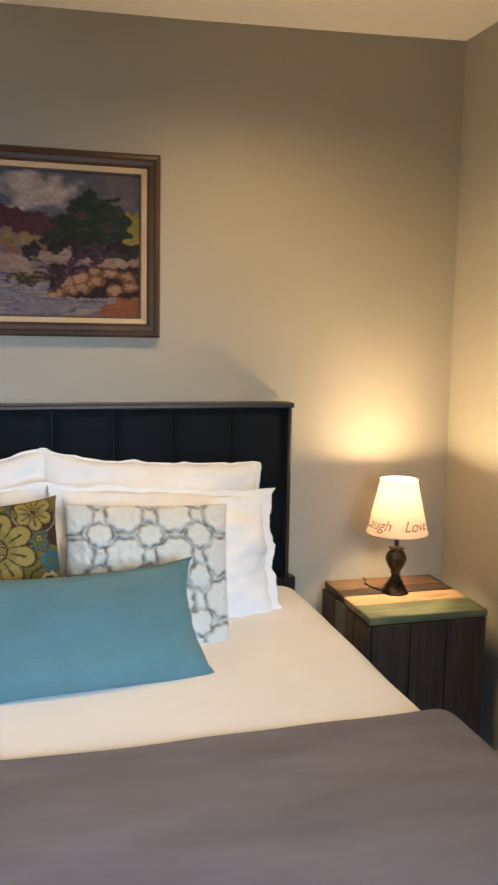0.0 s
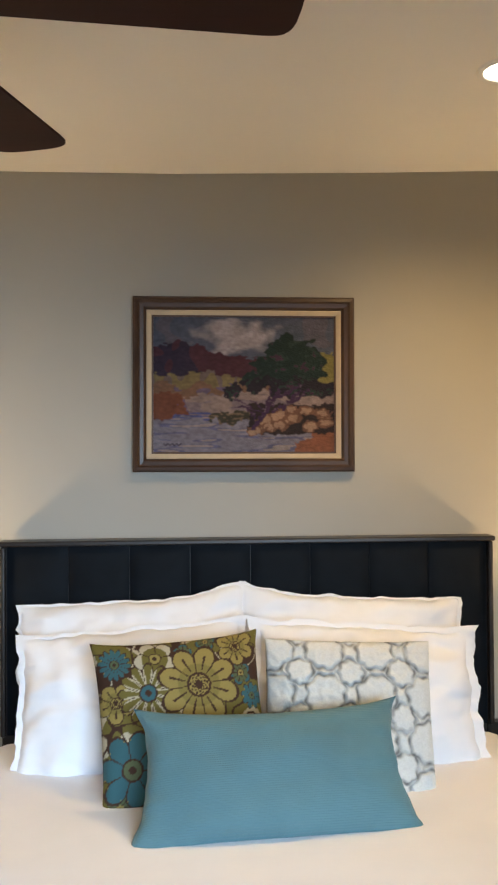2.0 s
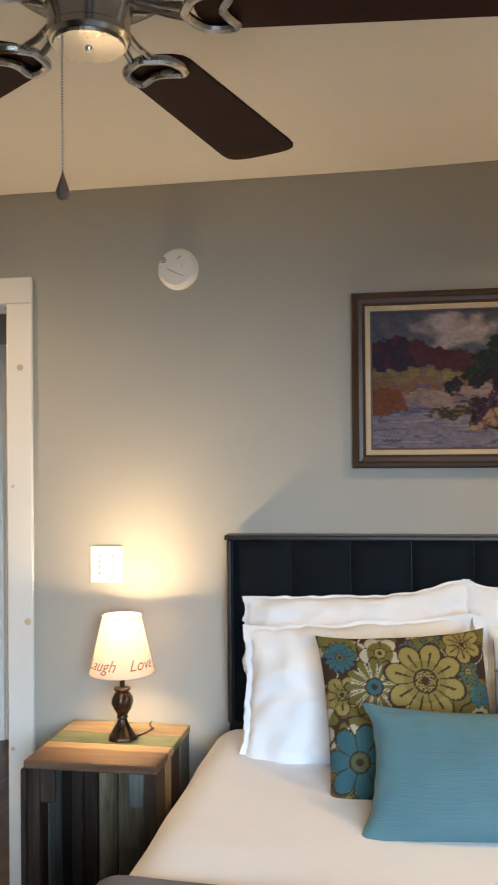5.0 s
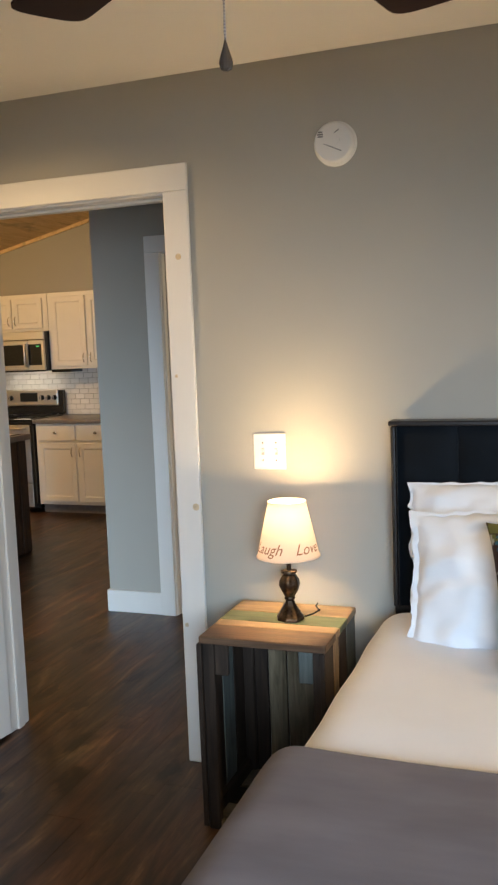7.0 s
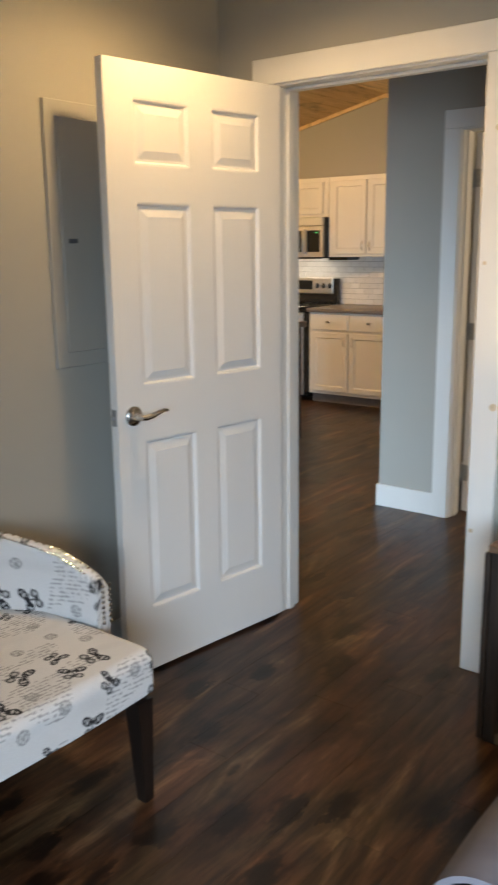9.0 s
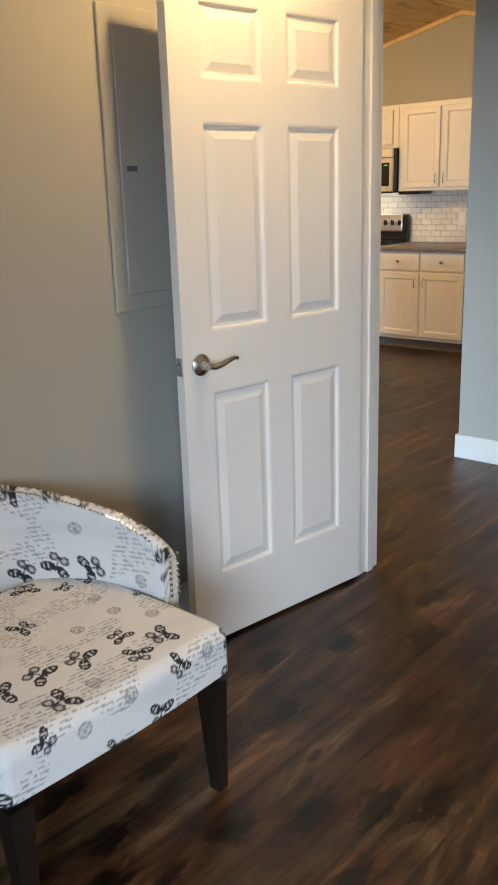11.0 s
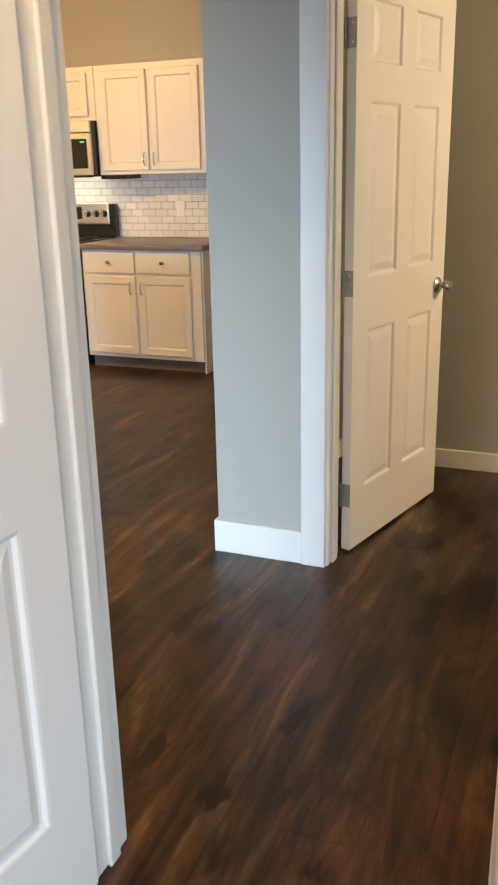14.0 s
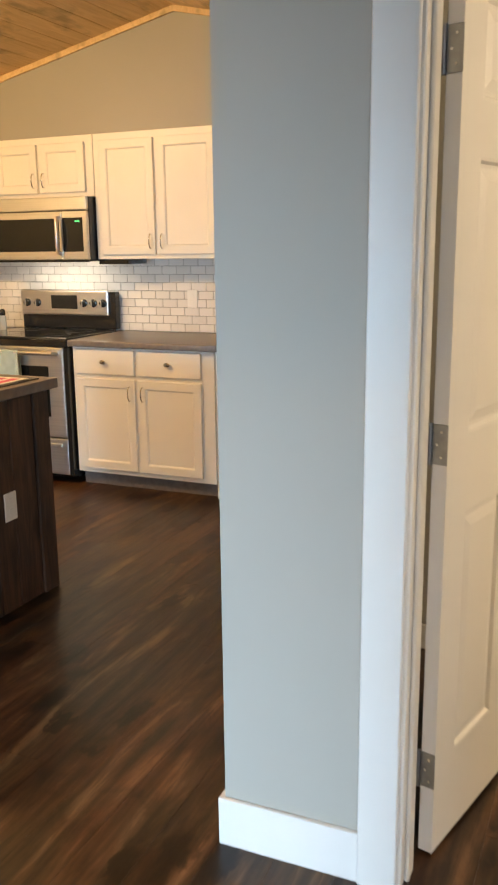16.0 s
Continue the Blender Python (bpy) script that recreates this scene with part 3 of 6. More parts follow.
def make_bed():
    bed = thing("bed", pose(0, 0, 0), "queen bed with black tufted leather headboard and white cover", "bed")
    part("base", boxes((BX0 + 0.06, BX1 - 0.06, BY0 + 0.06, 2.41, 0.14, 0.36), bevel=0.01), M["espresso"], bed)
    part("mattress", boxes((BX0 + 0.045, BX1 - 0.045, BY0 + 0.045, 2.41, 0.362, 0.622), bevel=0.05, segments=3), M["sheet"], bed, smooth=True)
    for x in (BX0 + 0.12, BX1 - 0.18):
        for y in (BY0 + 0.12, 2.3):
            part("leg", boxes((x, x + 0.06, y, y + 0.06, 0, 0.139), bevel=0.004), M["espresso"], bed)
    part("cover", cover(BY0, 2.405, 0.004, 0.16, 1.3, 0.006, -0.006, wrap_foot=True, ny=90, wide=0.014), M["sheet"], bed, "smooth white cotton bed cover", True)
    hb = part("headboard", boxes((-0.288, 1.26, 2.47, 2.518, 0.662, 1.2455), bevel=0.003), M["espresso"], bed, "black padded headboard in a dark wooden frame")
    hb_x0, hb_x1 = -0.288, 1.26
    bm = boxes((hb_x0 - 0.006, hb_x1 + 0.006, 2.442, 2.522, 1.246, 1.262), bevel=0.004, segments=2)
    part("top_rail", bm, M["espresso"], hb, "flat dark wooden top cap")
    for x in (hb_x0, hb_x1 - 0.016):
        part("stile", boxes((x, x + 0.016, 2.446, 2.4695, 0.662, 1.2455), bevel=0.006, segments=2), M["espresso"], hb)
        part("headboard_leg", boxes((x, x + 0.05, 2.475, 2.515, 0, 0.6615), bevel=0.003), M["espresso"], hb)
    n = 8
    w = (hb_x1 - hb_x0 - 0.036) / n
    for k in range(n):
        x0 = hb_x0 + 0.018 + k * w
        bm = bmesh.new()
        g = 12
        rows = []
        for j in range(g * 2 + 1):
            z = 0.664 + (1.2445 - 0.664) * j / (2 * g)
            row = []
            for i in range(g + 1):
                u = i / g
                pz = min(1, (z - 0.664) / 0.04, (1.2445 - z) / 0.04)
                puff = (1 - abs(2 * u - 1) ** 3.0) ** 0.6 * max(0, pz) ** 0.5
                wr = 0.0018 * n3(z * 26, (x0 + u * w) * 9, k)
                row.append(bm.verts.new((x0 + 0.001 + (w - 0.002) * u, 2.464 - 0.010 * puff - wr * puff, z)))
            rows.append(row)
        for a, b in zip(rows, rows[1:]):
            for i in range(g):
                bm.faces.new((a[i], a[i + 1], b[i + 1], b[i]))
        rim = [e for e in bm.edges if e.is_boundary]
        ext = bmesh.ops.extrude_edge_only(bm, edges=rim)
        for v in [v for v in ext["geom"] if isinstance(v, bmesh.types.BMVert)]:
            v.co.y = 2.4695
        part("leather_panel", bm, M["leather"], hb, smooth=True)


make_bed()
throw = tagged(part("throw_blanket", cover(0.775, 1.395, 0.016, 0.2, 4.1, 0.009, -0.010, nx=150, ny=60, r=0.085, bow=0.03, wide=0.048), M["throw"], None, smooth=True),
               "dark grey fleece throw laid across the white bed", "blanket")


# ---------------------------------------------------------------- pillows
def pillow(name, m, w, h, t, material, label, category, n=30, color=None, relief=None, seed=0.0, wrinkle=0.006, pinch=0.06, power=0.42, sag=0.0, flange=0.0, group="", ears=0.0, wob=0.0, taper=0.0, lean=0.0, folds=0.0, peak=0.0):
    """A stuffed cushion: x across, y up, z out to the front."""
    bm = bmesh.new()
    grid, cols = {}, []
    for side in (1, -1):
        for j in range(n + 1):
            for i in range(n + 1):
                u, v = 2 * i / n - 1, 2 * j / n - 1
                rim = i in (0, n) or j in (0, n)
                if rim and side == -1:
                    grid[side, i, j] = grid[1, i, j]
                    continue
                fu, fv = u, v
                if flange:
                    fu, fv = max(-1, min(1, u / (1 - flange))), max(-1, min(1, v / (1 - flange)))
                puff = max(0.0, (1 - fu * fu) * (1 - fv * fv)) ** power
                x = u * w / 2 * (1 - pinch * (1 - v * v) * abs(u) ** 3)
                y = v * h / 2 * (1 - pinch * (1 - u * u) * abs(v) ** 3)
                if wob:
                    k = max(abs(u), abs(v)) ** 4
                    x += wob * k * (n3(u * 3 + seed, v * 3, 31) + 0.6 * n3(u * 9 + seed, v * 9, 33))
                    y += wob * k * (n3(u * 3 + seed, v * 3, 37) + 0.6 * n3(u * 9 + seed, v * 9, 39))
                if ears:
                    k = (abs(u) * abs(v)) ** 6
                    x, y = x * (1 + ears * k), y * (1 + ears * k)
                x *= 1 - taper * v
                y += abs(peak) * max(0.0, ((u if peak > 0 else -u) - 0.25) / 0.75) ** 1.6 * max(0.0, v)
                if lean:
                    y -= abs(lean) * max(0.0, u if lean > 0 else -u) ** 0.8 * max(0.0, v + 0.2)
                y -= sag * (1 - u * u) * (1 if v > 0 else 0.2) * max(0, v)
                z = side * t / 2 * puff
                z += wrinkle * (n3(u * 2.3 + seed, v * 2.3, side * 3.0) + 0.5 * n3(u * 6 + seed, v * 5, side * 7.0)) * min(1, puff * 2 + 0.25)
                if folds:
                    end = max(0.0, (abs(u) - 0.72) / 0.28)
                    z += folds * end * 1.6 * n3(u * 2, v * 4.5, seed) + 0.6 * folds * n3(u * 3 + seed, v * 9, 3) * (0.3 + end)
                    x += folds * end * n3(v * 5, seed, 8)
                if relief is not None and side == 1:
                    z += relief(u * w / 2, v * h / 2) * min(1, puff * 3)
                grid[side, i, j] = bm.verts.new((x, y, z))
                if color is not None:
                    cols.append(color(u * w / 2, v * h / 2))
    for side in (1, -1):
        for j in range(n):
            for i in range(n):
                q = [grid[side, i, j], grid[side, i + 1, j], grid[side, i + 1, j + 1], grid[side, i, j + 1]]
                bm.faces.new(q if side == 1 else q[::-1])
    ob = part(name, bm, material, None, smooth=True)
    for p in ob.data.polygons:
        p.use_smooth = True
    if color is not None:
        set_print(ob, np.array(cols, dtype=np.float32))
    ob.matrix_basis = m
    return tagged(ob, label, category, group)


G = "white bed pillows"
for at_, turn, w_, h_, t_, kw, words in (
        ((0.130, 2.348, 0.862), (76, -2.5, 0), 0.70, 0.47, 0.19, dict(seed=2.0, peak=0.032, flange=0.03), "white cotton bed pillow propped against the black headboard"),
        ((0.784, 2.350, 0.862), (76, 2.5, 0), 0.70, 0.47, 0.19, dict(seed=5.0, peak=-0.032, flange=0.03), "white cotton bed pillow propped against the black headboard"),
        ((0.136, 2.225, 0.822), (72, -2, 0), 0.67, 0.44, 0.20, dict(seed=9.0, lean=-0.016, taper=0.03, flange=0.07, ears=0.04), "white cotton bed pillow with a loose flanged hem"),
        ((0.802, 2.225, 0.822), (72, 2, 0), 0.685, 0.44, 0.20, dict(seed=13.0, lean=0.016, taper=0.03, flange=0.09, ears=0.05), "white cotton bed pillow with a loose flanged hem")):
    pillow("bed_pillow", pose(*at_, *turn), w_, h_, t_, M["linen"], words, "pillow", n=72, wob=0.012, power=0.5, wrinkle=0.026, pinch=0.028, folds=0.007, group=G, **kw)

# each flower: place, radius, petals, kind
FLOWERS = [(0.042, 0.084, 0.112, 8, 0), (-0.091, 0.075, 0.082, 12, 1), (0.155, 0.180, 0.056, 6, 0), (-0.172, 0.160, 0.046, 14, 4), (-0.066, 0.165, 0.058, 5, 2),
           (0.188, 0.045, 0.036, 9, 4), (-0.178, 0.060, 0.054, 5, 0), (-0.145, -0.105, 0.096, 7, 4), (-0.180, -0.192, 0.045, 5, 3), (0.06, -0.13, 0.11, 9, 0), (0.17, -0.07, 0.07, 8, 3),
           (-0.06, -0.02, 0.048, 6, 2), (-0.05, -0.18, 0.06, 7, 1), (0.18, -0.19, 0.06, 8, 1), (0.16, 0.105, 0.034, 5, 3), (0.075, 0.205, 0.03, 4, 3), (0.01, 0.178, 0.026, 4, 3)]


def flower_color(x, y):
    brown, cream, olive, gold, teal, green = (0.045, 0.02, 0.011), (0.42, 0.38, 0.28), (0.13, 0.11, 0.024), (0.27, 0.21, 0.062), (0.032, 0.105, 0.125), (0.085, 0.105, 0.05)
    base = brown if y > 0.06 + 0.08 * n3(x * 9, y * 9, 2) and n3(x * 13, y * 13, 8) > -0.15 else (olive if n3(x * 14, y * 14, 2) > -0.1 else cream)
    if abs(n3(x * 16, y * 16, 12)) < 0.035:
        base = cream if base == brown else brown
    for cx, cy, r, petals, kind in FLOWERS:
        dx, dy = x - cx, y - cy
        d = math.hypot(dx, dy) / r
        if d < 1:
            a = math.atan2(dy, dx)
            lobe = abs(math.cos(a * petals / 2 + cx * 30))
            edge = 0.62 + 0.38 * lobe ** 0.6
            if d > edge:
                continue
            if d < 0.10:
                return brown
            if d < 0.24:
                return {0: brown if math.sin(a * 9) * math.sin(d * 70) > 0.1 else gold, 1: teal, 2: gold, 3: gold, 4: green}[kind]
            if d < 0.29:
                return brown
            if d > edge - 0.07 or lobe < 0.13:
                return brown
            if kind in (0, 3) and lobe > 0.985 and 0.34 < d < 0.72:
                return brown
            if kind == 1:
                return olive if lobe > 0.62 else cream
            if kind == 4:
                return teal if d < 0.75 or lobe > 0.5 else gold
            if kind == 2:
                return cream if d > 0.6 else olive
            if kind == 3:
                return teal if d > 0.7 else green
            return gold if d > 0.5 else tuple(0.5 * (p + q) for p, q in zip(gold, olive))
    return base


def ring_value(x, y):
    """Distance to the nearest line of a lattice of plush rings."""
    px, py = 0.137, 0.118
    best = 1
    for k in (-1, 0, 1):
        for q in (-1, 0, 1):
            for half, rad in ((0.0, 0.036), (0.5, 0.053)):
                cx, cy = (round(x / px - half) + q + half) * px, (round(y / py - half) + k + half) * py
                d = math.hypot(x - cx, y - cy)
                a = math.atan2(y - cy, x - cx)
                best = min(best, abs(d - rad * (1 + 0.06 * math.cos(8 * a + cx * 40))) / 0.0085)
            cx, cy = (round(x / px - 0.5) + q + 0.5) * px, (round(y / py) + k) * py
            best = min(best, 0.3 + abs(math.hypot((x - cx) * 0.8, (y - cy) * 1.4) - 0.014) / 0.006)
    return best


def plush_color(x, y):
    v = ring_value(x + 0.008 * n3(x * 25, y * 25, 1), y + 0.008 * n3(x * 25, y * 25, 4))
    k = max(0, 1 - v) * min(1.0, 0.3 + 0.95 * max(0, n3(x * 46, y * 46, 9) + 0.35))
    a, b = np.array((0.68, 0.70, 0.68)), np.array((0.15, 0.15, 0.142))
    return a * (1 - k) + b * k


def plush_relief(x, y):
    v = ring_value(x + 0.008 * n3(x * 25, y * 25, 1), y + 0.008 * n3(x * 25, y * 25, 4))
    return -0.009 * max(0, 1 - v) + 0.004 * n3(x * 60, y * 60, 5)


pillow("throw_pillow", pose(0.279, 2.03, 0.824, 67, -2, 10), 0.445, 0.44, 0.15, M["print"], "square cushion with olive, gold and teal flowers", "cushion", n=150, color=flower_color, seed=3.0, pinch=0.05, ears=0.03)
pillow("throw_pillow", pose(0.722, 2.055, 0.812, 69, 1.5, -3), 0.455, 0.425, 0.15, M["plush"], "square white plush cushion with grey ringed relief", "cushion", n=190, color=plush_color, relief=plush_relief, seed=6.0, pinch=0.03)
pillow("lumbar_pillow", pose(0.500, 1.808, 0.765, 57, 0, 5), 0.665, 0.325, 0.17, M["teal"], "long teal ribbed lumbar cushion on the white cover", "cushion", n=64, seed=11.0, pinch=0.09, wrinkle=0.009, ears=0.055, taper=0.055, sag=0.008, folds=0.004)


# ---------------------------------------------------------------- nightstands of old crate boards
def crate_mats():
    out = []
    for i, (a, b) in enumerate([((0.06, 0.032, 0.018), (0.17, 0.10, 0.058)), ((0.06, 0.08, 0.045), (0.15, 0.17, 0.10)), ((0.18, 0.115, 0.065), (0.36, 0.25, 0.15)),
                                ((0.014, 0.010, 0.008), (0.055, 0.036, 0.025)), ((0.13, 0.10, 0.06), (0.36, 0.29, 0.19)), ((0.05, 0.06, 0.058), (0.13, 0.145, 0.135))]):
        out.append((wood("crate_x_%d" % i, a, b, 0.5, "x", 20, 12, 0.5, 0.35, 0.05), wood("crate_z_%d" % i, a, b, 0.55, "z", 20, 12, 0.5, 0.35, 0.05)))
    return out


CR = crate_mats()


def nightstand(x0, y0, tops, label, open_front):
    """Open crate: corner posts, board top, slatted sides and back. x0, y0: front corner."""
    w, d, h = 0.396, 0.398, 0.632
    ns = thing("nightstand", pose(x0, y0, 0), label, "nightstand", "pair of crate nightstands")
    y = 0.0
    for depth, k in tops:
        part("top_board", boxes((-0.004, w + 0.004, y + 0.001, y + depth - 0.001, h - 0.024, h), bevel=0.003), CR[k][0], ns)
        y += depth
    for px in (0.002, w - 0.04):
        for py in (0.012, d - 0.04):
            part("corner_post", boxes((px, px + 0.038, py, py + 0.026, 0.0, h - 0.0245), bevel=0.003), CR[3][1], ns)
    for side, px in ((0, 0.0), (1, w - 0.0015)):
        ws = (0.105, 0.062, 0.098, 0.123)
        y = 0.002
        for q, ww in enumerate(ws):
            k = (3, 2 if side else 3, 3 if side else 5, 5 if side else 3)[q]
            part("side_board", boxes((px - 0.014, px + 0.0015, y, y + ww - 0.004, 0.012, h - 0.026), bevel=0.002), CR[k][1], ns)
            y += ww + 0.003
    x = 0.002
    for q, ww in enumerate((0.085, 0.068, 0.13, 0.10)):
        part("back_board", boxes((x, x + ww - 0.004, d - 0.0135, d, 0.01, h - 0.026), bevel=0.002), CR[(3, 4, 4, 5)[q]][1], ns)
        x += ww + 0.001
    y = 0.034
    for ww, k in ((0.10, 4), (0.095, 3), (0.12, 4)):
        part("floor_board", boxes((0.002, w - 0.003, y, y + ww - 0.006, 0.014, 0.029), bevel=0.002), CR[k][0], ns)
        y += ww + 0.012
    for px in (0.0025, w - 0.0245):
        part("floor_cleat", boxes((px, px + 0.022, 0.042, d - 0.044, 0.03, 0.072), bevel=0.002), CR[3][0], ns)
    part("front_rail", boxes((0.041, w - 0.041, 0.012, 0.03, 0.0, 0.034), bevel=0.003), CR[4][0], ns)
    for px in (0.041, w - 0.085):
        part("corner_block", boxes((px, px + 0.044, 0.014, 0.032, h - 0.125, h - 0.026), bevel=0.003), CR[5 if px > 0.2 else 3][1], ns)
    if not open_front:
        x = 0.003
        for ww in (0.13, 0.125, 0.132):
            part("front_board", boxes((x, x + ww - 0.003, -0.003, 0.0115, 0.02, h - 0.026), bevel=0.002), CR[3][1], ns)
            x += ww
    return ns


nightstand(-0.827, 2.112, ((0.125, 0), (0.055, 2), (0.10, 1), (0.118, 2)), "crate nightstand of brown, green and tan boards, open front", True)
nightstand(1.413, 2.098, ((0.125, 1), (0.095, 2), (0.07, 3), (0.108, 0)), "crate nightstand of mixed boards with a dark front", False)


# ---------------------------------------------------------------- table lamps
def shade_material():
    m, nt, b = nodes_of("lamp_shade_cloth", 0.8)
    b.inputs["Base Color"].default_value = (0.85, 0.75, 0.69, 1)
    tr = nt.nodes.new("ShaderNodeBsdfTranslucent")
    tr.inputs[0].default_value = (0.97, 0.90, 0.83, 1)
    mp = coords(nt)
    n = node(nt, "ShaderNodeTexNoise", Scale=220.0, Detail=2.0)
    nt.links.new(mp.outputs[0], n.inputs["Vector"])
    bump(nt, b, n.outputs[0], 0.3, 0.001)
    mix = nt.nodes.new("ShaderNodeMixShader")
    mix.inputs[0].default_value = 0.68
    nt.links.new(b.outputs[0], mix.inputs[1])
    nt.links.new(tr.outputs[0], mix.inputs[2])
    nt.links.new(mix.outputs[0], nt.nodes["Material Output"].inputs[0])
    return m


M["shade"] = shade_material()
M["bronze"] = plain("antiqued_bronze", (0.055, 0.036, 0.022), 0.30, 0.85, vary=0.6, scale=70, fine=200, relief=0.4)
M["bulb"], nt_b, b_b = nodes_of("bulb_glow", 0.4)
b_b.inputs["Emission Color"].default_value, b_b.inputs["Emission Strength"].default_value = (1.0, 0.75, 0.45, 1), 14.0
M["ink"] = plain("brown_ink", (0.36, 0.19, 0.13), 0.8)


def cone_r(h):
    return 0.101 - (0.101 - 0.060) * h / 0.178


def bent_words(words, size, start, height, parent):
    """Words wrapped round the lamp shade."""
    c = bpy.data.curves.new("words", "FONT")
    c.body, c.size, c.shear, c.extrude = words, size, 0.35, 0.0
    tmp = bpy.data.objects.new("words", c)
    scene.collection.objects.link(tmp)
    bpy.context.view_layer.update()
    me = bpy.data.meshes.new_from_object(tmp.evaluated_get(bpy.context.evaluated_depsgraph_get()))
    bpy.data.objects.remove(tmp)
    bm = bmesh.new()
    bm.from_mesh(me)
    bmesh.ops.subdivide_edges(bm, edges=[e for e in bm.edges if e.calc_length() > 0.008], cuts=2)
    for v in bm.verts:
        hh = height + v.co.y
        r = cone_r(hh) + 0.0022
        a = start + v.co.x / 0.095
        v.co = (r * math.cos(a), r * math.sin(a), 0.208 + hh)
    return part("lettering", bm, M["ink"], parent, "brown script lettering " + words)


def table_lamp(x, y, words, start, label):
    lamp = thing("table_lamp", pose(x, y, 0.632), label, "lamp", "pair of bedside lamps")
    part("foot", lathe([(0.046, 0), (0.047, 0.006), (0.044, 0.012), (0.036, 0.02), (0.033, 0.028), (0.026, 0.038), (0.018, 0.052), (0.014, 0.062)], 8), M["bronze"], lamp, "octagonal bronze foot", True)
    bm = bmesh.new()
    prof = [(0.014, 0.062), (0.018, 0.068), (0.016, 0.074), (0.020, 0.082), (0.028, 0.095), (0.033, 0.112), (0.031, 0.128), (0.024, 0.142), (0.018, 0.149), (0.027, 0.154), (0.026, 0.159), (0.010, 0.162)]
    lathe(prof, 36, bm=bm)
    for v in bm.verts:
        r = math.hypot(v.co.x, v.co.y)
        if 0.085 < v.co.z < 0.145 and r > 0.02:
            a = math.atan2(v.co.y, v.co.x)
            k = 1 + 0.09 * math.sin(6 * a + v.co.z * 180) * math.sin(v.co.z * 260)
            v.co.x, v.co.y = v.co.x * k, v.co.y * k
    part("urn", bm, M["bronze"], lamp, "cast bronze urn with leaf relief", True)
    part("neck", lathe([(0.0075, 0.162), (0.0075, 0.262), (0.013, 0.264), (0.013, 0.289)], 16), M["bronze"], lamp, smooth=True)
    bm = bmesh.new()
    k = 48
    rings = []
    for r, h in ((0.101, 0.0), (0.060, 0.178)):
        rings.append([bm.verts.new((r * math.cos(2 * math.pi * i / k), r * math.sin(2 * math.pi * i / k), 0.208 + h)) for i in range(k)])
    for i in range(k):
        bm.faces.new((rings[0][i], rings[0][(i + 1) % k], rings[1][(i + 1) % k], rings[1][i]))
    bmesh.ops.recalc_face_normals(bm, faces=bm.faces)
    bmesh.ops.solidify(bm, geom=bm.faces[:], thickness=0.0012)
    sh = part("shade", bm, M["shade"], lamp, "glowing cream cloth empire shade", True)
    for h, nm in ((0.0, "bottom_hem"), (0.176, "top_hem")):
        r = cone_r(h)
        part(nm, lathe([(r + 0.0018, 0.207 + h), (r + 0.002, 0.210 + h), (r + 0.0004, 0.2105 + h), (r + 0.0002, 0.2068 + h), (r + 0.0018, 0.207 + h)], 48, cap=False), M["shade"], sh, smooth=True)
    for k, word in enumerate(words):
        bent_words(word, 0.048, start + 1.62 * k, 0.022, sh)
    part("bulb", lathe([(0.012, 0.290), (0.014, 0.300), (0.026, 0.332), (0.026, 0.350), (0.018, 0.366), (0.006, 0.372)], 16), M["bulb"], lamp, "lit frosted bulb", True)
    pts = [(0.045, 0.01, 0.006), (0.07, 0.03, 0.012), (0.085, 0.05, 0.02), (0.075, 0.08, 0.006), (0.05, 0.13, 0.006), (0.045, 0.165, 0.004)]
    if x > 0:
        pts = [(-px, py, pz) for px, py, pz in pts]
    part("cord", tube(pts, 0.0028, 8), M["black"], lamp)
    return lamp


table_lamp(-0.605, 2.345, ("Laugh", "Love"), -2.66, "bronze urn bedside lamp, lit, with lettered cream shade")
table_lamp(1.595, 2.325, ("Laugh", "Love"), -3.42, "bronze urn bedside lamp, lit, with lettered cream shade")


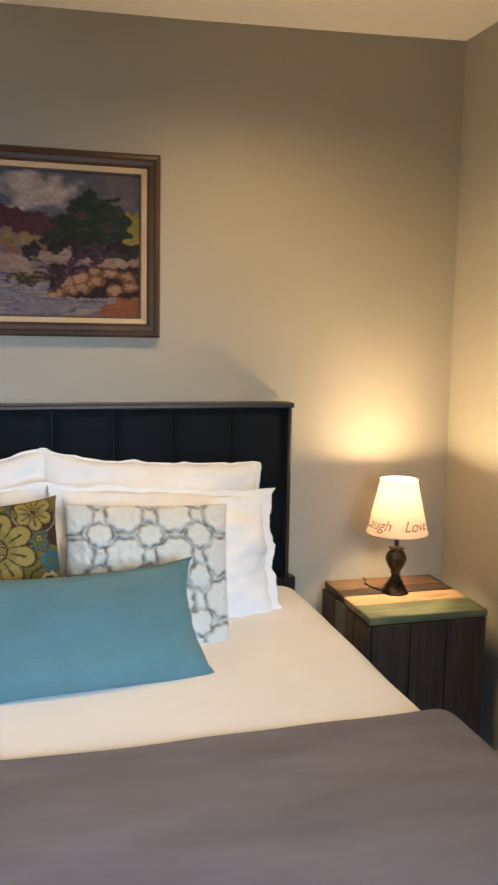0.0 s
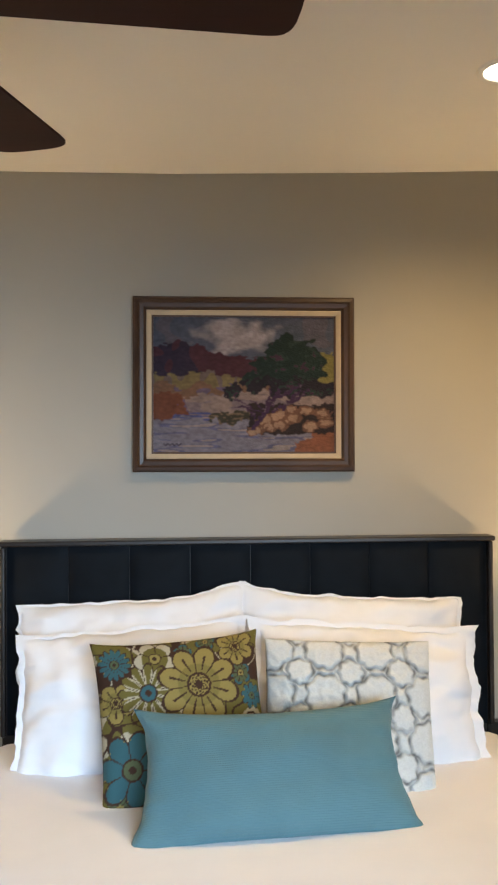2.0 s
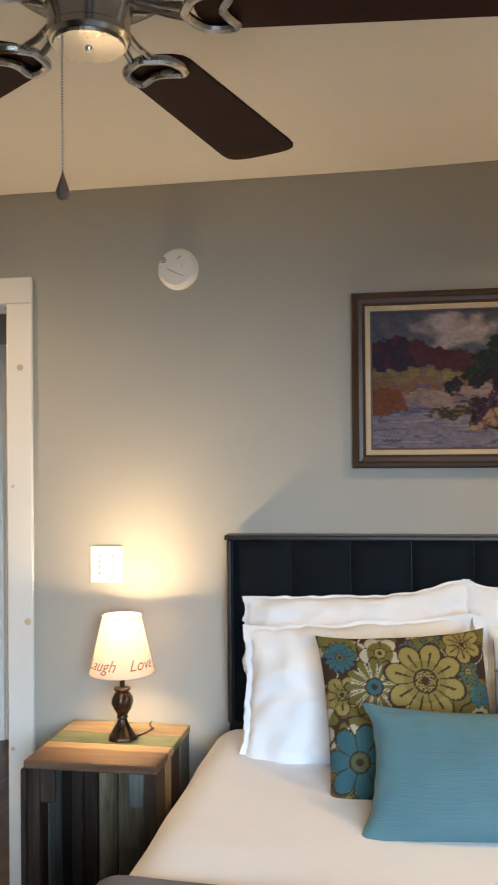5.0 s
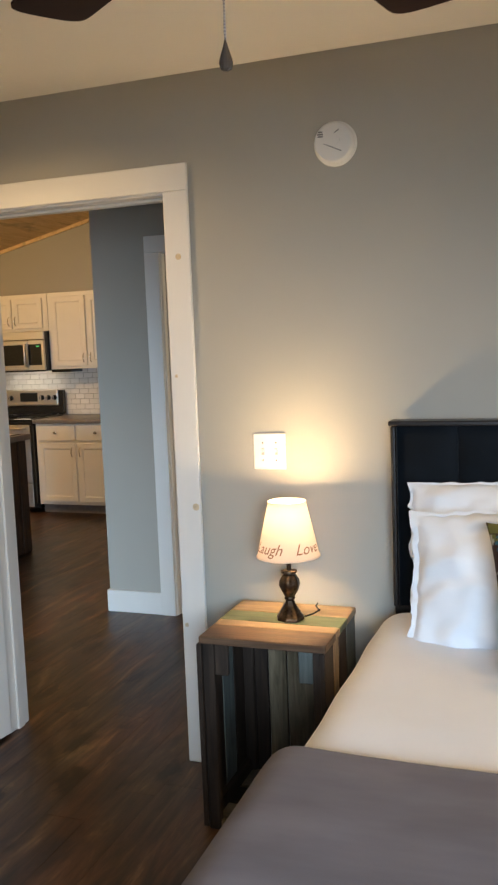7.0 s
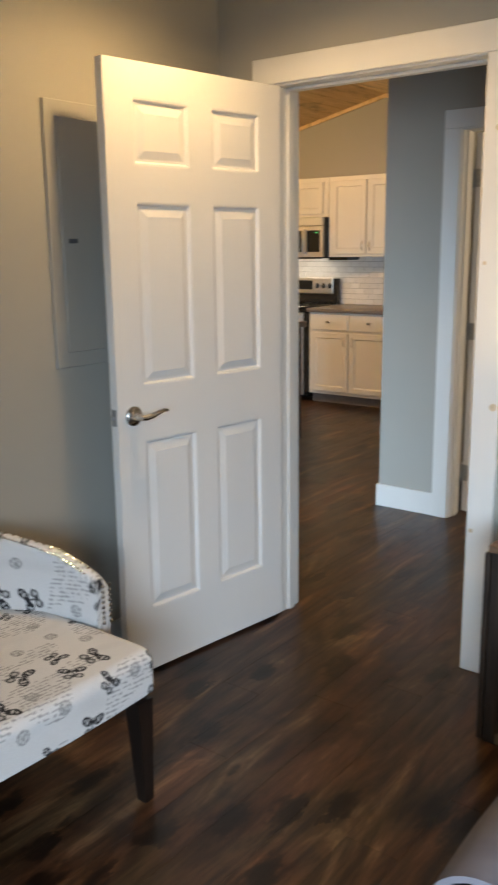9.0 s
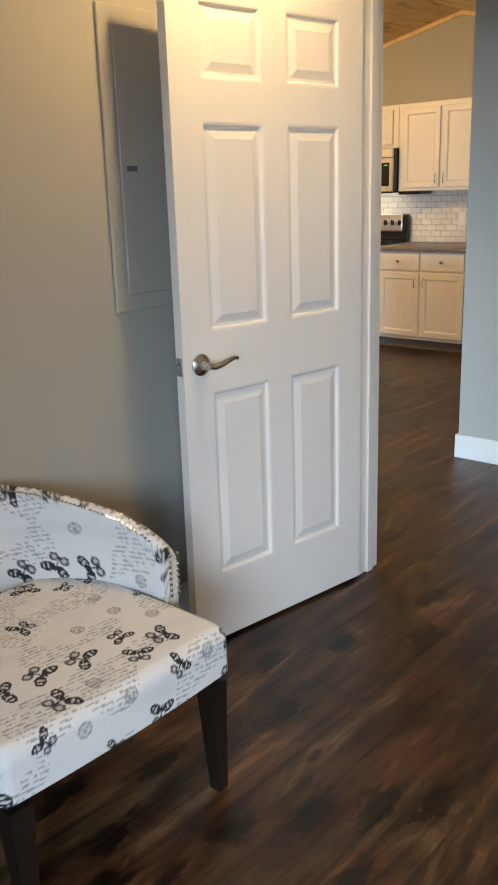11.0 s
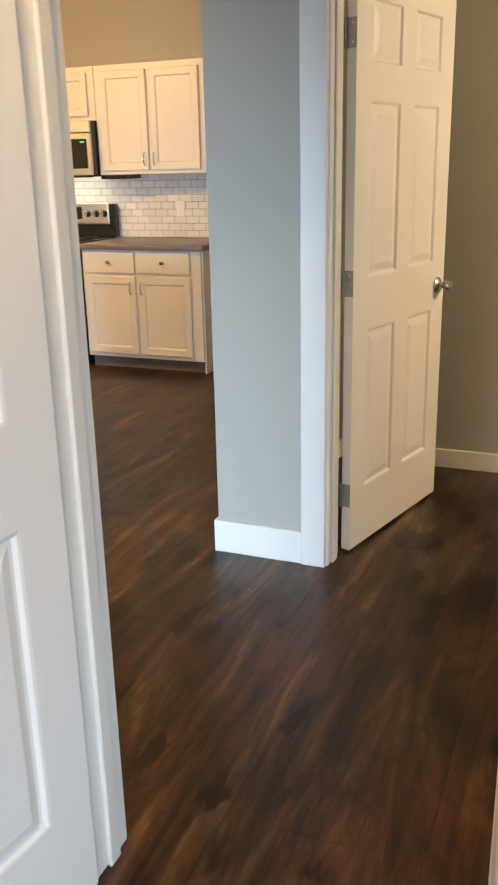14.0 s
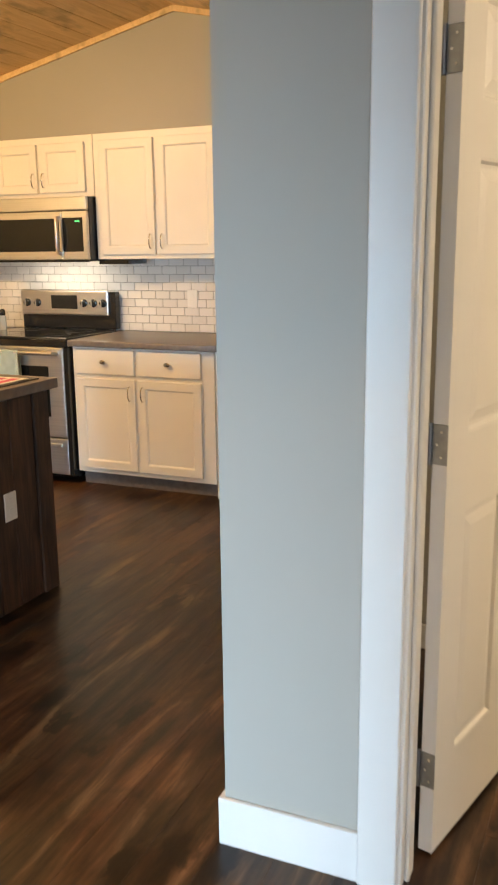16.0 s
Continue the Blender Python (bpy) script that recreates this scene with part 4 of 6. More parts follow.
# ---------------------------------------------------------------- painting
def painting_color(u, v):
    """A loose landscape: clouds, dark hills, golden brush, a river, a tree over rocks."""
    q = n3(u * 9, v * 9, 1) * 0.035 + n3(u * 28, v * 22, 2) * 0.018
    s = n3(u * 40, v * 55, 3)
    uu = u + q * 0.7 + 0.016 * n3(u * 70, v * 40, 21)
    vv = v + q + 0.018 * n3(u * 34, v * 70, 22)
    br = (1 + 0.3 * s) * (1 + 0.25 * n3(u * 14, v * 18, 23))

    def c(r, g, b):
        return np.array((r, g, b)) * br
    cloud = max(0.0, min(1.0, 1.3 - ((uu - 0.47) / 0.30) ** 2 - ((vv - 0.86) / 0.13) ** 2 + n3(u * 6, v * 8, 5) * 1.3 + n3(u * 15, v * 18, 25) * 0.7 - 0.35))
    col = c(0.085, 0.095, 0.135) * (1 - cloud) + c(0.38, 0.32, 0.33) * cloud
    if n3(u * 5, v * 6, 15) > 0.25 and vv > 0.8:
        col = col * 0.8 + c(0.22, 0.13, 0.12) * 0.2
    ridge = 0.82 - 0.30 * max(0, uu - 0.12) - 0.5 * max(0, 0.09 - uu) + 0.02 * n3(u * 18, 0, 6)
    if vv < ridge:
        col = c(0.030, 0.020, 0.040) if n3(u * 10, v * 10, 7) > -0.05 and uu < 0.25 else c(0.070, 0.022, 0.032)
    if vv < 0.575 + 0.05 * n3(u * 12, 1, 8) - 0.05 * max(0, uu - 0.3):
        col = c(0.20, 0.15, 0.065) if n3(u * 16, v * 7, 9) > -0.1 else c(0.15, 0.11, 0.10)
    if vv < 0.50 + 0.04 * n3(u * 9, 2, 10):
        col = c(0.12, 0.085, 0.14) if n3(u * 9, v * 9, 11) > 0.1 else c(0.19, 0.10, 0.06)
    if vv < 0.43 and uu < 0.17:
        col = c(0.16, 0.052, 0.025)
    if vv < 0.40 + 0.08 * uu and uu > 0.18:
        col = c(0.27, 0.195, 0.175) if n3(u * 7, v * 26, 51) > -0.1 else c(0.20, 0.15, 0.16)
    if vv < 0.335 and 0.1 < uu < 0.3 and abs(n3(u * 4, v * 40, 12)) > 0.22:
        col = c(0.07, 0.08, 0.21)
    if vv < 0.245 - 0.03 * uu:
        k = n3(u * 5, v * 34, 13)
        col = c(0.20, 0.18, 0.22) if k < 0.16 else (c(0.11, 0.11, 0.19) if k < 0.36 else c(0.29, 0.23, 0.22))
    if vv < 0.06 + 0.55 * (uu - 0.78) + 0.05 * n3(u * 14, v * 14, 41) and uu > 0.78:
        col = c(0.25, 0.09, 0.045)
    # brush and rocks at the foot of the tree
    if 0.30 < uu < 0.56 and abs(vv - 0.255 - 0.03 * n3(u * 20, 0, 30)) < 0.036 * (1 - abs(uu - 0.43) / 0.14) + 0.012:
        col = c(0.045, 0.04, 0.025) if s < 0.1 else c(0.15, 0.10, 0.06)
    if uu > 0.52 and 0.12 + 0.05 * abs(uu - 0.6) < vv < 0.36 + 0.03 * n3(u * 11, 3, 14):
        d = min(math.hypot((uu - a) / 0.052, (vv - b) / 0.042) for a, b in ((0.56, 0.155), (0.63, 0.175), (0.70, 0.20), (0.61, 0.225), (0.68, 0.265), (0.77, 0.245), (0.75, 0.31), (0.84, 0.30), (0.87, 0.19), (0.93, 0.28), (0.96, 0.22)))
        col = c(0.33, 0.20, 0.13) if d < 0.62 else (c(0.16, 0.075, 0.045) if d < 0.95 else c(0.025, 0.015, 0.015))
    # tree crown
    d = min(math.hypot((uu - a) / r, (vv - b) / (r * 1.15)) for a, b, r in ((0.76, 0.70, 0.155), (0.88, 0.62, 0.15), (0.66, 0.60, 0.13), (0.56, 0.52, 0.08), (0.83, 0.57, 0.15), (0.70, 0.55, 0.12), (0.44, 0.455, 0.05), (0.94, 0.55, 0.12)))
    if d < 0.92 + 0.35 * n3(u * 22, v * 22, 16):
        k = n3(u * 15, v * 15, 17) * 0.6 + n3(u * 48, v * 40, 27) * 0.55
        col = (c(0.012, 0.026, 0.022) if vv > 0.55 else c(0.020, 0.014, 0.022)) if k < 0.14 else (c(0.022, 0.042, 0.032) if k < 0.38 else c(0.06, 0.022, 0.045))
        if uu + 0.1 * n3(u * 20, v * 20, 42) > 0.95 and vv > 0.52:
            col = c(0.24, 0.20, 0.06)
    # trunk and bare branches
    for (x0, y0), (x1, y1), r in (((0.56, 0.19), (0.70, 0.46), 0.013), ((0.56, 0.24), (0.50, 0.31), 0.007), ((0.50, 0.31), (0.44, 0.335), 0.005), ((0.66, 0.30), (0.78, 0.38), 0.009), ((0.78, 0.38), (0.86, 0.46), 0.008), ((0.70, 0.42), (0.82, 0.50), 0.012), ((0.60, 0.28), (0.47, 0.33), 0.008), ((0.55, 0.30), (0.45, 0.40), 0.006), ((0.62, 0.31), (0.55, 0.40), 0.007), ((0.66, 0.36), (0.63, 0.46), 0.008), ((0.70, 0.30), (0.80, 0.44), 0.012)):
        lx, ly = x1 - x0, y1 - y0
        k = max(0, min(1, ((uu - x0) * lx + (vv - y0) * ly) / (lx * lx + ly * ly)))
        if math.hypot(uu - x0 - k * lx, vv - y0 - k * ly) < r:
            col = c(0.050, 0.020, 0.055) if s > -0.35 else c(0.16, 0.10, 0.14)
    if 0.055 < u < 0.155 and abs(v - 0.055 - 0.006 * math.sin(u * 260)) < 0.005:
        col = np.array((0.03, 0.02, 0.04))
    return np.clip(col * 0.85, 0, 1)


def mitred(bm, w, h, profile):
    """A picture-frame moulding: profile of (inset, depth) pairs, closed."""
    rings = []
    for inset, y in profile:
        a, b = w / 2 - inset, h / 2 - inset
        rings.append([bm.verts.new((x, y, z)) for x, z in ((-a, -b), (a, -b), (a, b), (-a, b))])
    for p, q in zip(rings, rings[1:] + rings[:1]):
        for i in range(4):
            bm.faces.new((p[i], p[(i + 1) % 4], q[(i + 1) % 4], q[i]))
    return bm


M["walnut"] = plain("walnut_moulding", (0.054, 0.026, 0.014), 0.4, vary=0.35, scale=9, fine=70, relief=0.25, stretch=(0.4, 1, 0.4))
M["liner"] = plain("cream_liner", (0.52, 0.42, 0.29), 0.7, vary=0.06, scale=30, fine=300, relief=0.2)
M["bronze_lip"] = plain("dark_bronze_lip", (0.09, 0.045, 0.025), 0.45)


def framed_painting():
    p = thing("framed_painting", pose(0.474, 2.539, 1.752, 0, 0.25, 0), "oil landscape of river, rocks and tree, walnut frame", "painting")
    part("frame", mitred(bmesh.new(), 0.714, 0.564, [(0, 0), (0, -0.022), (0.006, -0.03), (0.016, -0.032), (0.022, -0.026), (0.034, -0.024), (0.042, -0.016), (0.042, 0)]), M["walnut"], p, "dark walnut moulded frame")
    part("liner", mitred(bmesh.new(), 0.629, 0.479, [(0, -0.004), (0, -0.016), (0.003, -0.017), (0.016, -0.012), (0.016, -0.004)]), M["liner"], p, "cream linen liner")
    part("lip", mitred(bmesh.new(), 0.596, 0.446, [(0, -0.004), (0, -0.013), (0.005, -0.012), (0.005, -0.004)]), M["bronze_lip"], p)
    w, h = 0.585, 0.435
    nx, ny = 320, 240
    bm = bmesh.new()
    rows, cols = [], []
    for j in range(ny + 1):
        row = []
        for i in range(nx + 1):
            row.append(bm.verts.new((w * (i / nx - 0.5), -0.0075 - 0.0006 * n3(i * 0.3, j * 0.45), h * (j / ny - 0.5))))
            cols.append(painting_color(i / nx, j / ny))
        rows.append(row)
    for a, b in zip(rows, rows[1:]):
        for i in range(nx):
            bm.faces.new((a[i], a[i + 1], b[i + 1], b[i]))
    ob = part("canvas", bm, M["paint"], p, "oil painting of a rocky riverbank under clouds")
    img = np.array(cols, dtype=np.float32).reshape(ny + 1, nx + 1, 3)
    for step in range(2):
        pad = np.pad(img, ((1, 1), (1, 1), (0, 0)), mode="edge")
        img = 0.4 * img + 0.15 * (pad[:-2, 1:-1] + pad[2:, 1:-1] + pad[1:-1, :-2] + pad[1:-1, 2:])
    set_print(ob, img.reshape(-1, 3))
    part("backing", boxes((-0.30, 0.30, -0.0035, -0.0005, -0.225, 0.225)), M["espresso"], p)


framed_painting()
# ---------------------------------------------------------------- ceiling fan
M["blade"] = plain("dark_fan_blade", (0.030, 0.010, 0.006), 0.6, vary=0.4, scale=8, fine=80, relief=0.12, stretch=(0.12, 1, 1), spec=0.12)
M["crystal"], nt_c, b_c = nodes_of("smoked_crystal", 0.08)
b_c.inputs["Base Color"].default_value = (0.20, 0.16, 0.13, 1)
b_c.inputs["Transmission Weight"].default_value = 0.45


def ceiling_fan():
    fan = thing("ceiling_fan", pose(-0.203, 1.003, CEIL), "brushed nickel ceiling fan with five dark wooden blades", "ceiling fan")
    z = lambda h: h - CEIL
    part("canopy", lathe([(0.075, z(2.436)), (0.075, z(2.415)), (0.06, z(2.385)), (0.03, z(2.375))], 40), M["nickel"], fan, smooth=True)
    part("downrod", lathe([(0.014, z(2.376)), (0.014, z(2.325))], 20), M["nickel"], fan, smooth=True)
    part("motor_housing", lathe([(0.05, z(2.33)), (0.10, z(2.318)), (0.134, z(2.295)), (0.142, z(2.268)), (0.138, z(2.25)), (0.118, z(2.236)), (0.07, z(2.232))], 48), M["nickel"], fan, "bell-shaped nickel motor housing", True)
    hub = part("switch_cup", lathe([(0.068, z(2.2318)), (0.066, z(2.215)), (0.063, z(2.17)), (0.065, z(2.168)), (0.065, z(2.158)), (0.060, z(2.152))], 48), M["nickel"], fan, smooth=True)
    part("cap_plate", lathe([(0.056, z(2.1518)), (0.055, z(2.147)), (0.0, z(2.1455))], 48, cap=False), M["nickel"], hub, "round satin cap plate", True)
    part("cap_screw", lathe([(0.006, z(2.1455)), (0.005, z(2.142)), (0.001, z(2.141))], 12), M["chrome"], hub, smooth=True)
    # one blade with its iron, then its copies
    for k in range(8):
        a = 2 * math.pi * k / 8
        c_, s_ = math.cos(a), math.sin(a)
        part("housing_rib", tube([(0.128 * c_, 0.128 * s_, z(2.243)), (0.10 * c_, 0.10 * s_, z(2.229)), (0.074 * c_, 0.074 * s_, z(2.222))], 0.0045, 6), M["nickel"], fan)
    tilt = -math.tan(radians(1.5))
    outline = []
    r0, r1, wi, wo = 0.165, 0.686, 0.066, 0.083
    for i in range(9):
        a = math.pi / 2 + math.pi * i / 8
        outline.append((r0 + 0.045 + 0.045 * math.cos(a), wi * math.sin(a)))
    for i in range(13):
        a = -math.pi / 2 + math.pi * i / 12
        ca, sa = math.cos(a), math.sin(a)
        outline.append((r1 - 0.05 + 0.05 * max(0, ca) ** 0.55, wo * (abs(sa) ** 0.6) * (1 if sa > 0 else -1)))
    for k in range(5):
        ang = radians(3.5 + 72 * k)
        rot = Matrix.Rotation(ang, 4, "Z")
        bm = bmesh.new()
        lo = [bm.verts.new((x, y, z(2.197) + y * tilt)) for x, y in outline]
        hi = [bm.verts.new((x, y, z(2.197) + y * tilt + 0.006)) for x, y in outline]
        bm.faces.new(lo[::-1]), bm.faces.new(hi)
        n = len(lo)
        for i in range(n):
            bm.faces.new((lo[i], lo[(i + 1) % n], hi[(i + 1) % n], hi[i]))
        bm.transform(rot)
        blade = part("blade", bm, M["blade"], fan, "dark walnut blade with rounded tip")
        bm = bmesh.new()
        for s in (-1, 1):
            tube([(0.055, s * 0.008, z(2.222)), (0.12, s * 0.012, z(2.198)), (0.165, s * 0.02, z(2.190) + s * 0.02 * tilt)], 0.006, 8, bm)
        loop = [(0.155, 0.012), (0.172, 0.045), (0.205, 0.053), (0.232, 0.046), (0.215, 0.018), (0.210, 0.0), (0.215, -0.018), (0.232, -0.046), (0.205, -0.053), (0.172, -0.045), (0.155, -0.012), (0.150, 0.0), (0.155, 0.012)]
        loop = loop[:-1]
        for step in range(2):
            loop = [q for (xa, ya), (xb, yb) in zip(loop, loop[1:] + loop[:1]) for q in ((0.75 * xa + 0.25 * xb, 0.75 * ya + 0.25 * yb), (0.25 * xa + 0.75 * xb, 0.25 * ya + 0.75 * yb))]
        tube([(x, y, z(2.190) + y * tilt) for x, y in loop + loop[:1]], 0.0082, 8, bm)
        bm.transform(rot)
        iron = part("blade_iron", bm, M["nickel"], blade, "open nickel blade bracket", True)
    cx, cy = -0.026, -0.046
    bm = bmesh.new()
    zz = 2.158
    while zz > 1.938:
        bmesh.ops.create_icosphere(bm, subdivisions=1, radius=0.0022, matrix=Matrix.Translation((cx, cy, z(zz))))
        zz -= 0.0046
    part("pull_chain", bm, M["hinge"], fan, "beaded pull chain")
    part("pull_pendant", lathe([(0.001, z(1.940)), (0.003, z(1.932)), (0.009, z(1.914)), (0.0105, z(1.907)), (0.008, z(1.899)), (0.0015, z(1.896))], 12, at_=(cx, cy, 0)), M["crystal"], fan, "smoked crystal teardrop")


ceiling_fan()


# ---------------------------------------------------------------- fixtures on wall and ceiling
def smoke_detector():
    s = thing("smoke_detector", pose(-0.461, 2.5395, 2.146), "round white smoke detector on the wall", "smoke detector")
    part("base", lathe([(0.070, 0), (0.070, -0.008), (0.066, -0.012)], 48, "y"), M["plastic"], s, smooth=True)
    part("cover", lathe([(0.0655, -0.0121), (0.065, -0.026), (0.058, -0.035), (0.03, -0.0375), (0.0, -0.038)], 48, "y", cap=False), M["plastic"], s, smooth=True)
    part("test_button", lathe([(0.011, -0.0372), (0.011, -0.0405), (0.008, -0.0415)], 20, "y", at_=(0.012, 0, 0.006)), M["plastic"], s, smooth=True)
    part("vent_slot", boxes((-0.05, -0.032, -0.0385, -0.034, 0.018, 0.021), (-0.05, -0.032, -0.0385, -0.034, 0.025, 0.028), (-0.048, -0.034, -0.0385, -0.034, 0.032, 0.035)), M["grey_print"], s)
    bm = tube([(-0.03, -0.0385, -0.004), (0.026, -0.0385, -0.03)], 0.001, 6)
    tube([(0.004, -0.0395, 0.026), (0.02, -0.0395, 0.036)], 0.0012, 6, bm)
    part("label_line", bm, M["grey_print"], s)


M["slot"] = plain("shaded_plastic", (0.42, 0.40, 0.37), 0.5, vary=0.05)


def switch_plate(x, z, y, w=0.116, h=0.124, toggles=(-0.024, 0.024), label="double white light switch plate above the lamp"):
    s = thing("switch_plate", pose(x, y, z), label, "light switch")
    part("plate", boxes((-w / 2, w / 2, -0.007, 0, -h / 2, h / 2), bevel=0.003, segments=2), M["plastic"], s)
    for tx in toggles:
        part("toggle_slot", boxes((tx - 0.0052, tx + 0.0052, -0.0074, -0.0068, -0.012, 0.012)), M["slot"], s)
        bm = boxes((tx - 0.0045, tx + 0.0045, -0.019, -0.0072, -0.002, 0.008), bevel=0.001)
        part("toggle", bm, M["plastic"], s)
        for sz in (-0.03, 0.03):
            part("screw", lathe([(0.003, -0.007), (0.0028, -0.0082), (0.001, -0.0084)], 10, "y", at_=(tx, 0, sz)), M["chrome"], s)
    return s


def recessed_light(x, y, z, slope=0.0):
    m = pose(x, y, z) @ Matrix.Rotation(slope, 4, "Y")
    r = thing("recessed_light", m, "round white recessed ceiling light, lit", "ceiling light", "recessed ceiling lights")
    part("trim_ring", lathe([(0.056, -0.003), (0.058, -0.006), (0.070, -0.005), (0.074, -0.0005), (0.056, -0.0005), (0.056, -0.003)], 40, cap=False), M["plastic"], r, smooth=True)
    part("lens", lathe([(0.0555, -0.0035), (0.04, -0.005), (0.0, -0.0055)], 32, cap=False), M["lens"], r, "glowing white lens", True)


M["lens"], nt_l, b_l = nodes_of("lit_lens", 0.4)
b_l.inputs["Emission Color"].default_value, b_l.inputs["Emission Strength"].default_value = (1.0, 0.86, 0.66, 1), 7.0
smoke_detector()
switch_plate(-0.720, 1.153, 2.5395)
recessed_light(1.075, 1.785, CEIL + 0.0165, -0.026)
recessed_light(-1.60, 1.86, CEIL)


def electrical_panel():
    """Flush panel in the west wall, behind the door."""
    p = thing("electrical_panel", pose(-2.15, 1.86, 1.515), "flush electrical panel painted like the wall", "electrical panel")
    part("cover", boxes((0, 0.010, -0.19, 0.19, -0.42, 0.42), bevel=0.003), M["wall"], p)
    d = part("panel_door", boxes((0.0102, 0.018, -0.145, 0.145, -0.37, 0.37), bevel=0.003), M["wall"], p)
    part("latch", boxes((0.0182, 0.023, -0.125, -0.085, -0.018, -0.003), bevel=0.002), M["grey_print"], d, "small dark latch")


electrical_panel()


# ---------------------------------------------------------------- doors
def six_panel_door(name, m, w, side, label, knob, visible_hinges):
    """Moulded door: x from the hinge edge, y from 0 to side * 0.035, z up from the floor gap."""
    h, t, gap = 2.03, 0.035, 0.012
    door = thing(name, m, label, "door")
    stile, mull = 0.108 * w / 0.78, 0.096 * w / 0.78
    pw = (w - 2 * stile - mull) / 2
    cols = [(stile, stile + pw), (w - stile - pw, w - stile)]
    rows = [(0.226, 0.836), (1.018, 1.611), (1.722, 1.925)]
    xs, zs = [0, cols[0][0], cols[0][1], cols[1][0], cols[1][1], w], [0, *[v for r in rows for v in r], h]
    y0, y1 = sorted((0, side * t))
    bm = bmesh.new()
    for yy in (y0, y1):
        for i in range(5):
            for j in range(7):
                if i in (1, 3) and j in (1, 3, 5):
                    continue
                bm.faces.new([bm.verts.new((x, yy, z + gap)) for x, z in ((xs[i], zs[j]), (xs[i + 1], zs[j]), (xs[i + 1], zs[j + 1]), (xs[i], zs[j + 1]))])
    for x in (0, w):
        bm.faces.new([bm.verts.new((x, y, z + gap)) for y, z in ((y0, 0), (y1, 0), (y1, h), (y0, h))])
    for z in (0, h):
        bm.faces.new([bm.verts.new((x, y, z + gap)) for x, y in ((0, y0), (w, y0), (w, y1), (0, y1))])
    bmesh.ops.remove_doubles(bm, verts=bm.verts, dist=1e-5)
    leaf = part("leaf", bm, M["door"], door)
    for ca, cb in cols:
        for ra, rb in rows:
            bm = bmesh.new()
            for yy, s in ((y0, 1), (y1, -1)):
                rings = []
                for inset, depth in ((0, 0), (0.007, 0.0015), (0.013, 0.0095), (0.021, 0.0095), (0.046, 0.0025)):
                    rings.append([bm.verts.new((x, yy + s * depth, z + gap)) for x, z in ((ca + inset, ra + inset), (cb - inset, ra + inset), (cb - inset, rb - inset), (ca + inset, rb - inset))])
                for p, q in zip(rings, rings[1:]):
                    for i in range(4):
                        bm.faces.new((p[i], p[(i + 1) % 4], q[(i + 1) % 4], q[i]))
                bm.faces.new(rings[-1])
            part("moulded_panel", bm, M["door"], leaf)
    kx, kz = w - 0.064, 0.938
    for yy, s in ((y0, -1), (y1, 1)):
        part("rosette", lathe([(0.033, yy + s * 0.0005), (0.033, yy + s * 0.006), (0.026, yy + s * 0.012), (0.015, yy + s * 0.016), (0.012, yy + s * 0.03)], 28, "y", at_=(kx, 0, kz)), M["nickel"], door, "round nickel rosette", True)
        if knob == "lever":
            pts = [(kx, yy + s * 0.03, kz), (kx, yy + s * 0.046, kz), (kx - 0.014, yy + s * 0.054, kz - 0.001), (kx - 0.04, yy + s * 0.054, kz + 0.003), (kx - 0.068, yy + s * 0.053, kz + 0.011), (kx - 0.09, yy + s * 0.05, kz + 0.014), (kx - 0.106, yy + s * 0.047, kz + 0.011)]
            part("lever", tube(pts, 0.0098, 12, taper=[1, 1.05, 1.05, 0.95, 0.8, 0.7, 0.62]), M["nickel"], door, "curved nickel lever handle", True)
        else:
            part("knob", lathe([(0.011, yy + s * 0.03), (0.02, yy + s * 0.038), (0.027, yy + s * 0.05), (0.024, yy + s * 0.062), (0.01, yy + s * 0.066)], 28, "y", at_=(kx, 0, kz)), M["nickel"], door, "round nickel knob", True)
    part("latch_plate", boxes((w + 0.0003, w + 0.0022, (y0 + y1) / 2 - 0.0125, (y0 + y1) / 2 + 0.0125, kz - 0.028, kz + 0.028), bevel=0.0008), M["hinge"], door)
    part("latch_bolt", boxes((w + 0.0023, w + 0.011, (y0 + y1) / 2 - 0.006, (y0 + y1) / 2 + 0.006, kz - 0.008, kz + 0.008), bevel=0.002), M["hinge"], door)
    if visible_hinges:
        for hz in (0.232, 1.022, 1.818):
            hg = part("hinge", boxes((-0.003, -0.0004, -0.036, -0.002, hz - 0.045, hz + 0.045), bevel=0.0008), M["hinge"], door, "grey zinc butt hinge")
            part("hinge_pin", lathe([(0.0055, hz - 0.047), (0.0055, hz + 0.047)], 12, at_=(-0.004, 0.004, 0)), M["hinge"], hg, smooth=True)
            for sz in (-0.028, 0, 0.028):
                part("hinge_screw", lathe([(0.0035, -0.003), (0.003, -0.0042)], 8, "x", at_=(0, -0.022 if sz else -0.012, hz + sz)), M["chrome"], hg)
    return door


six_panel_door("door_1", pose(-1.852, 2.524, 0, 0, 0, -97.6), 0.782, -1, "white six-panel bedroom door, standing open, nickel lever", "lever", False)
six_panel_door("door_2", pose(-1.835, 4.263, 0, 0, 0, 75.6), 0.752, -1, "white six-panel side room door, half open, nickel knob", "knob", True)
# yellowed knots showing through the casing paint
for kz, kx, r in ((1.83, -1.022, 0.011), (0.955, -0.998, 0.013), (0.52, -1.055, 0.008), (1.42, -1.05, 0.006)):
    part("knot", lathe([(r, 2.5188), (r * 0.9, 2.5182), (0.001, 2.5181)], 14, "y", at_=(kx, 0, kz)), M["knot"], bpy.data.objects["casing_east_bedroom"])


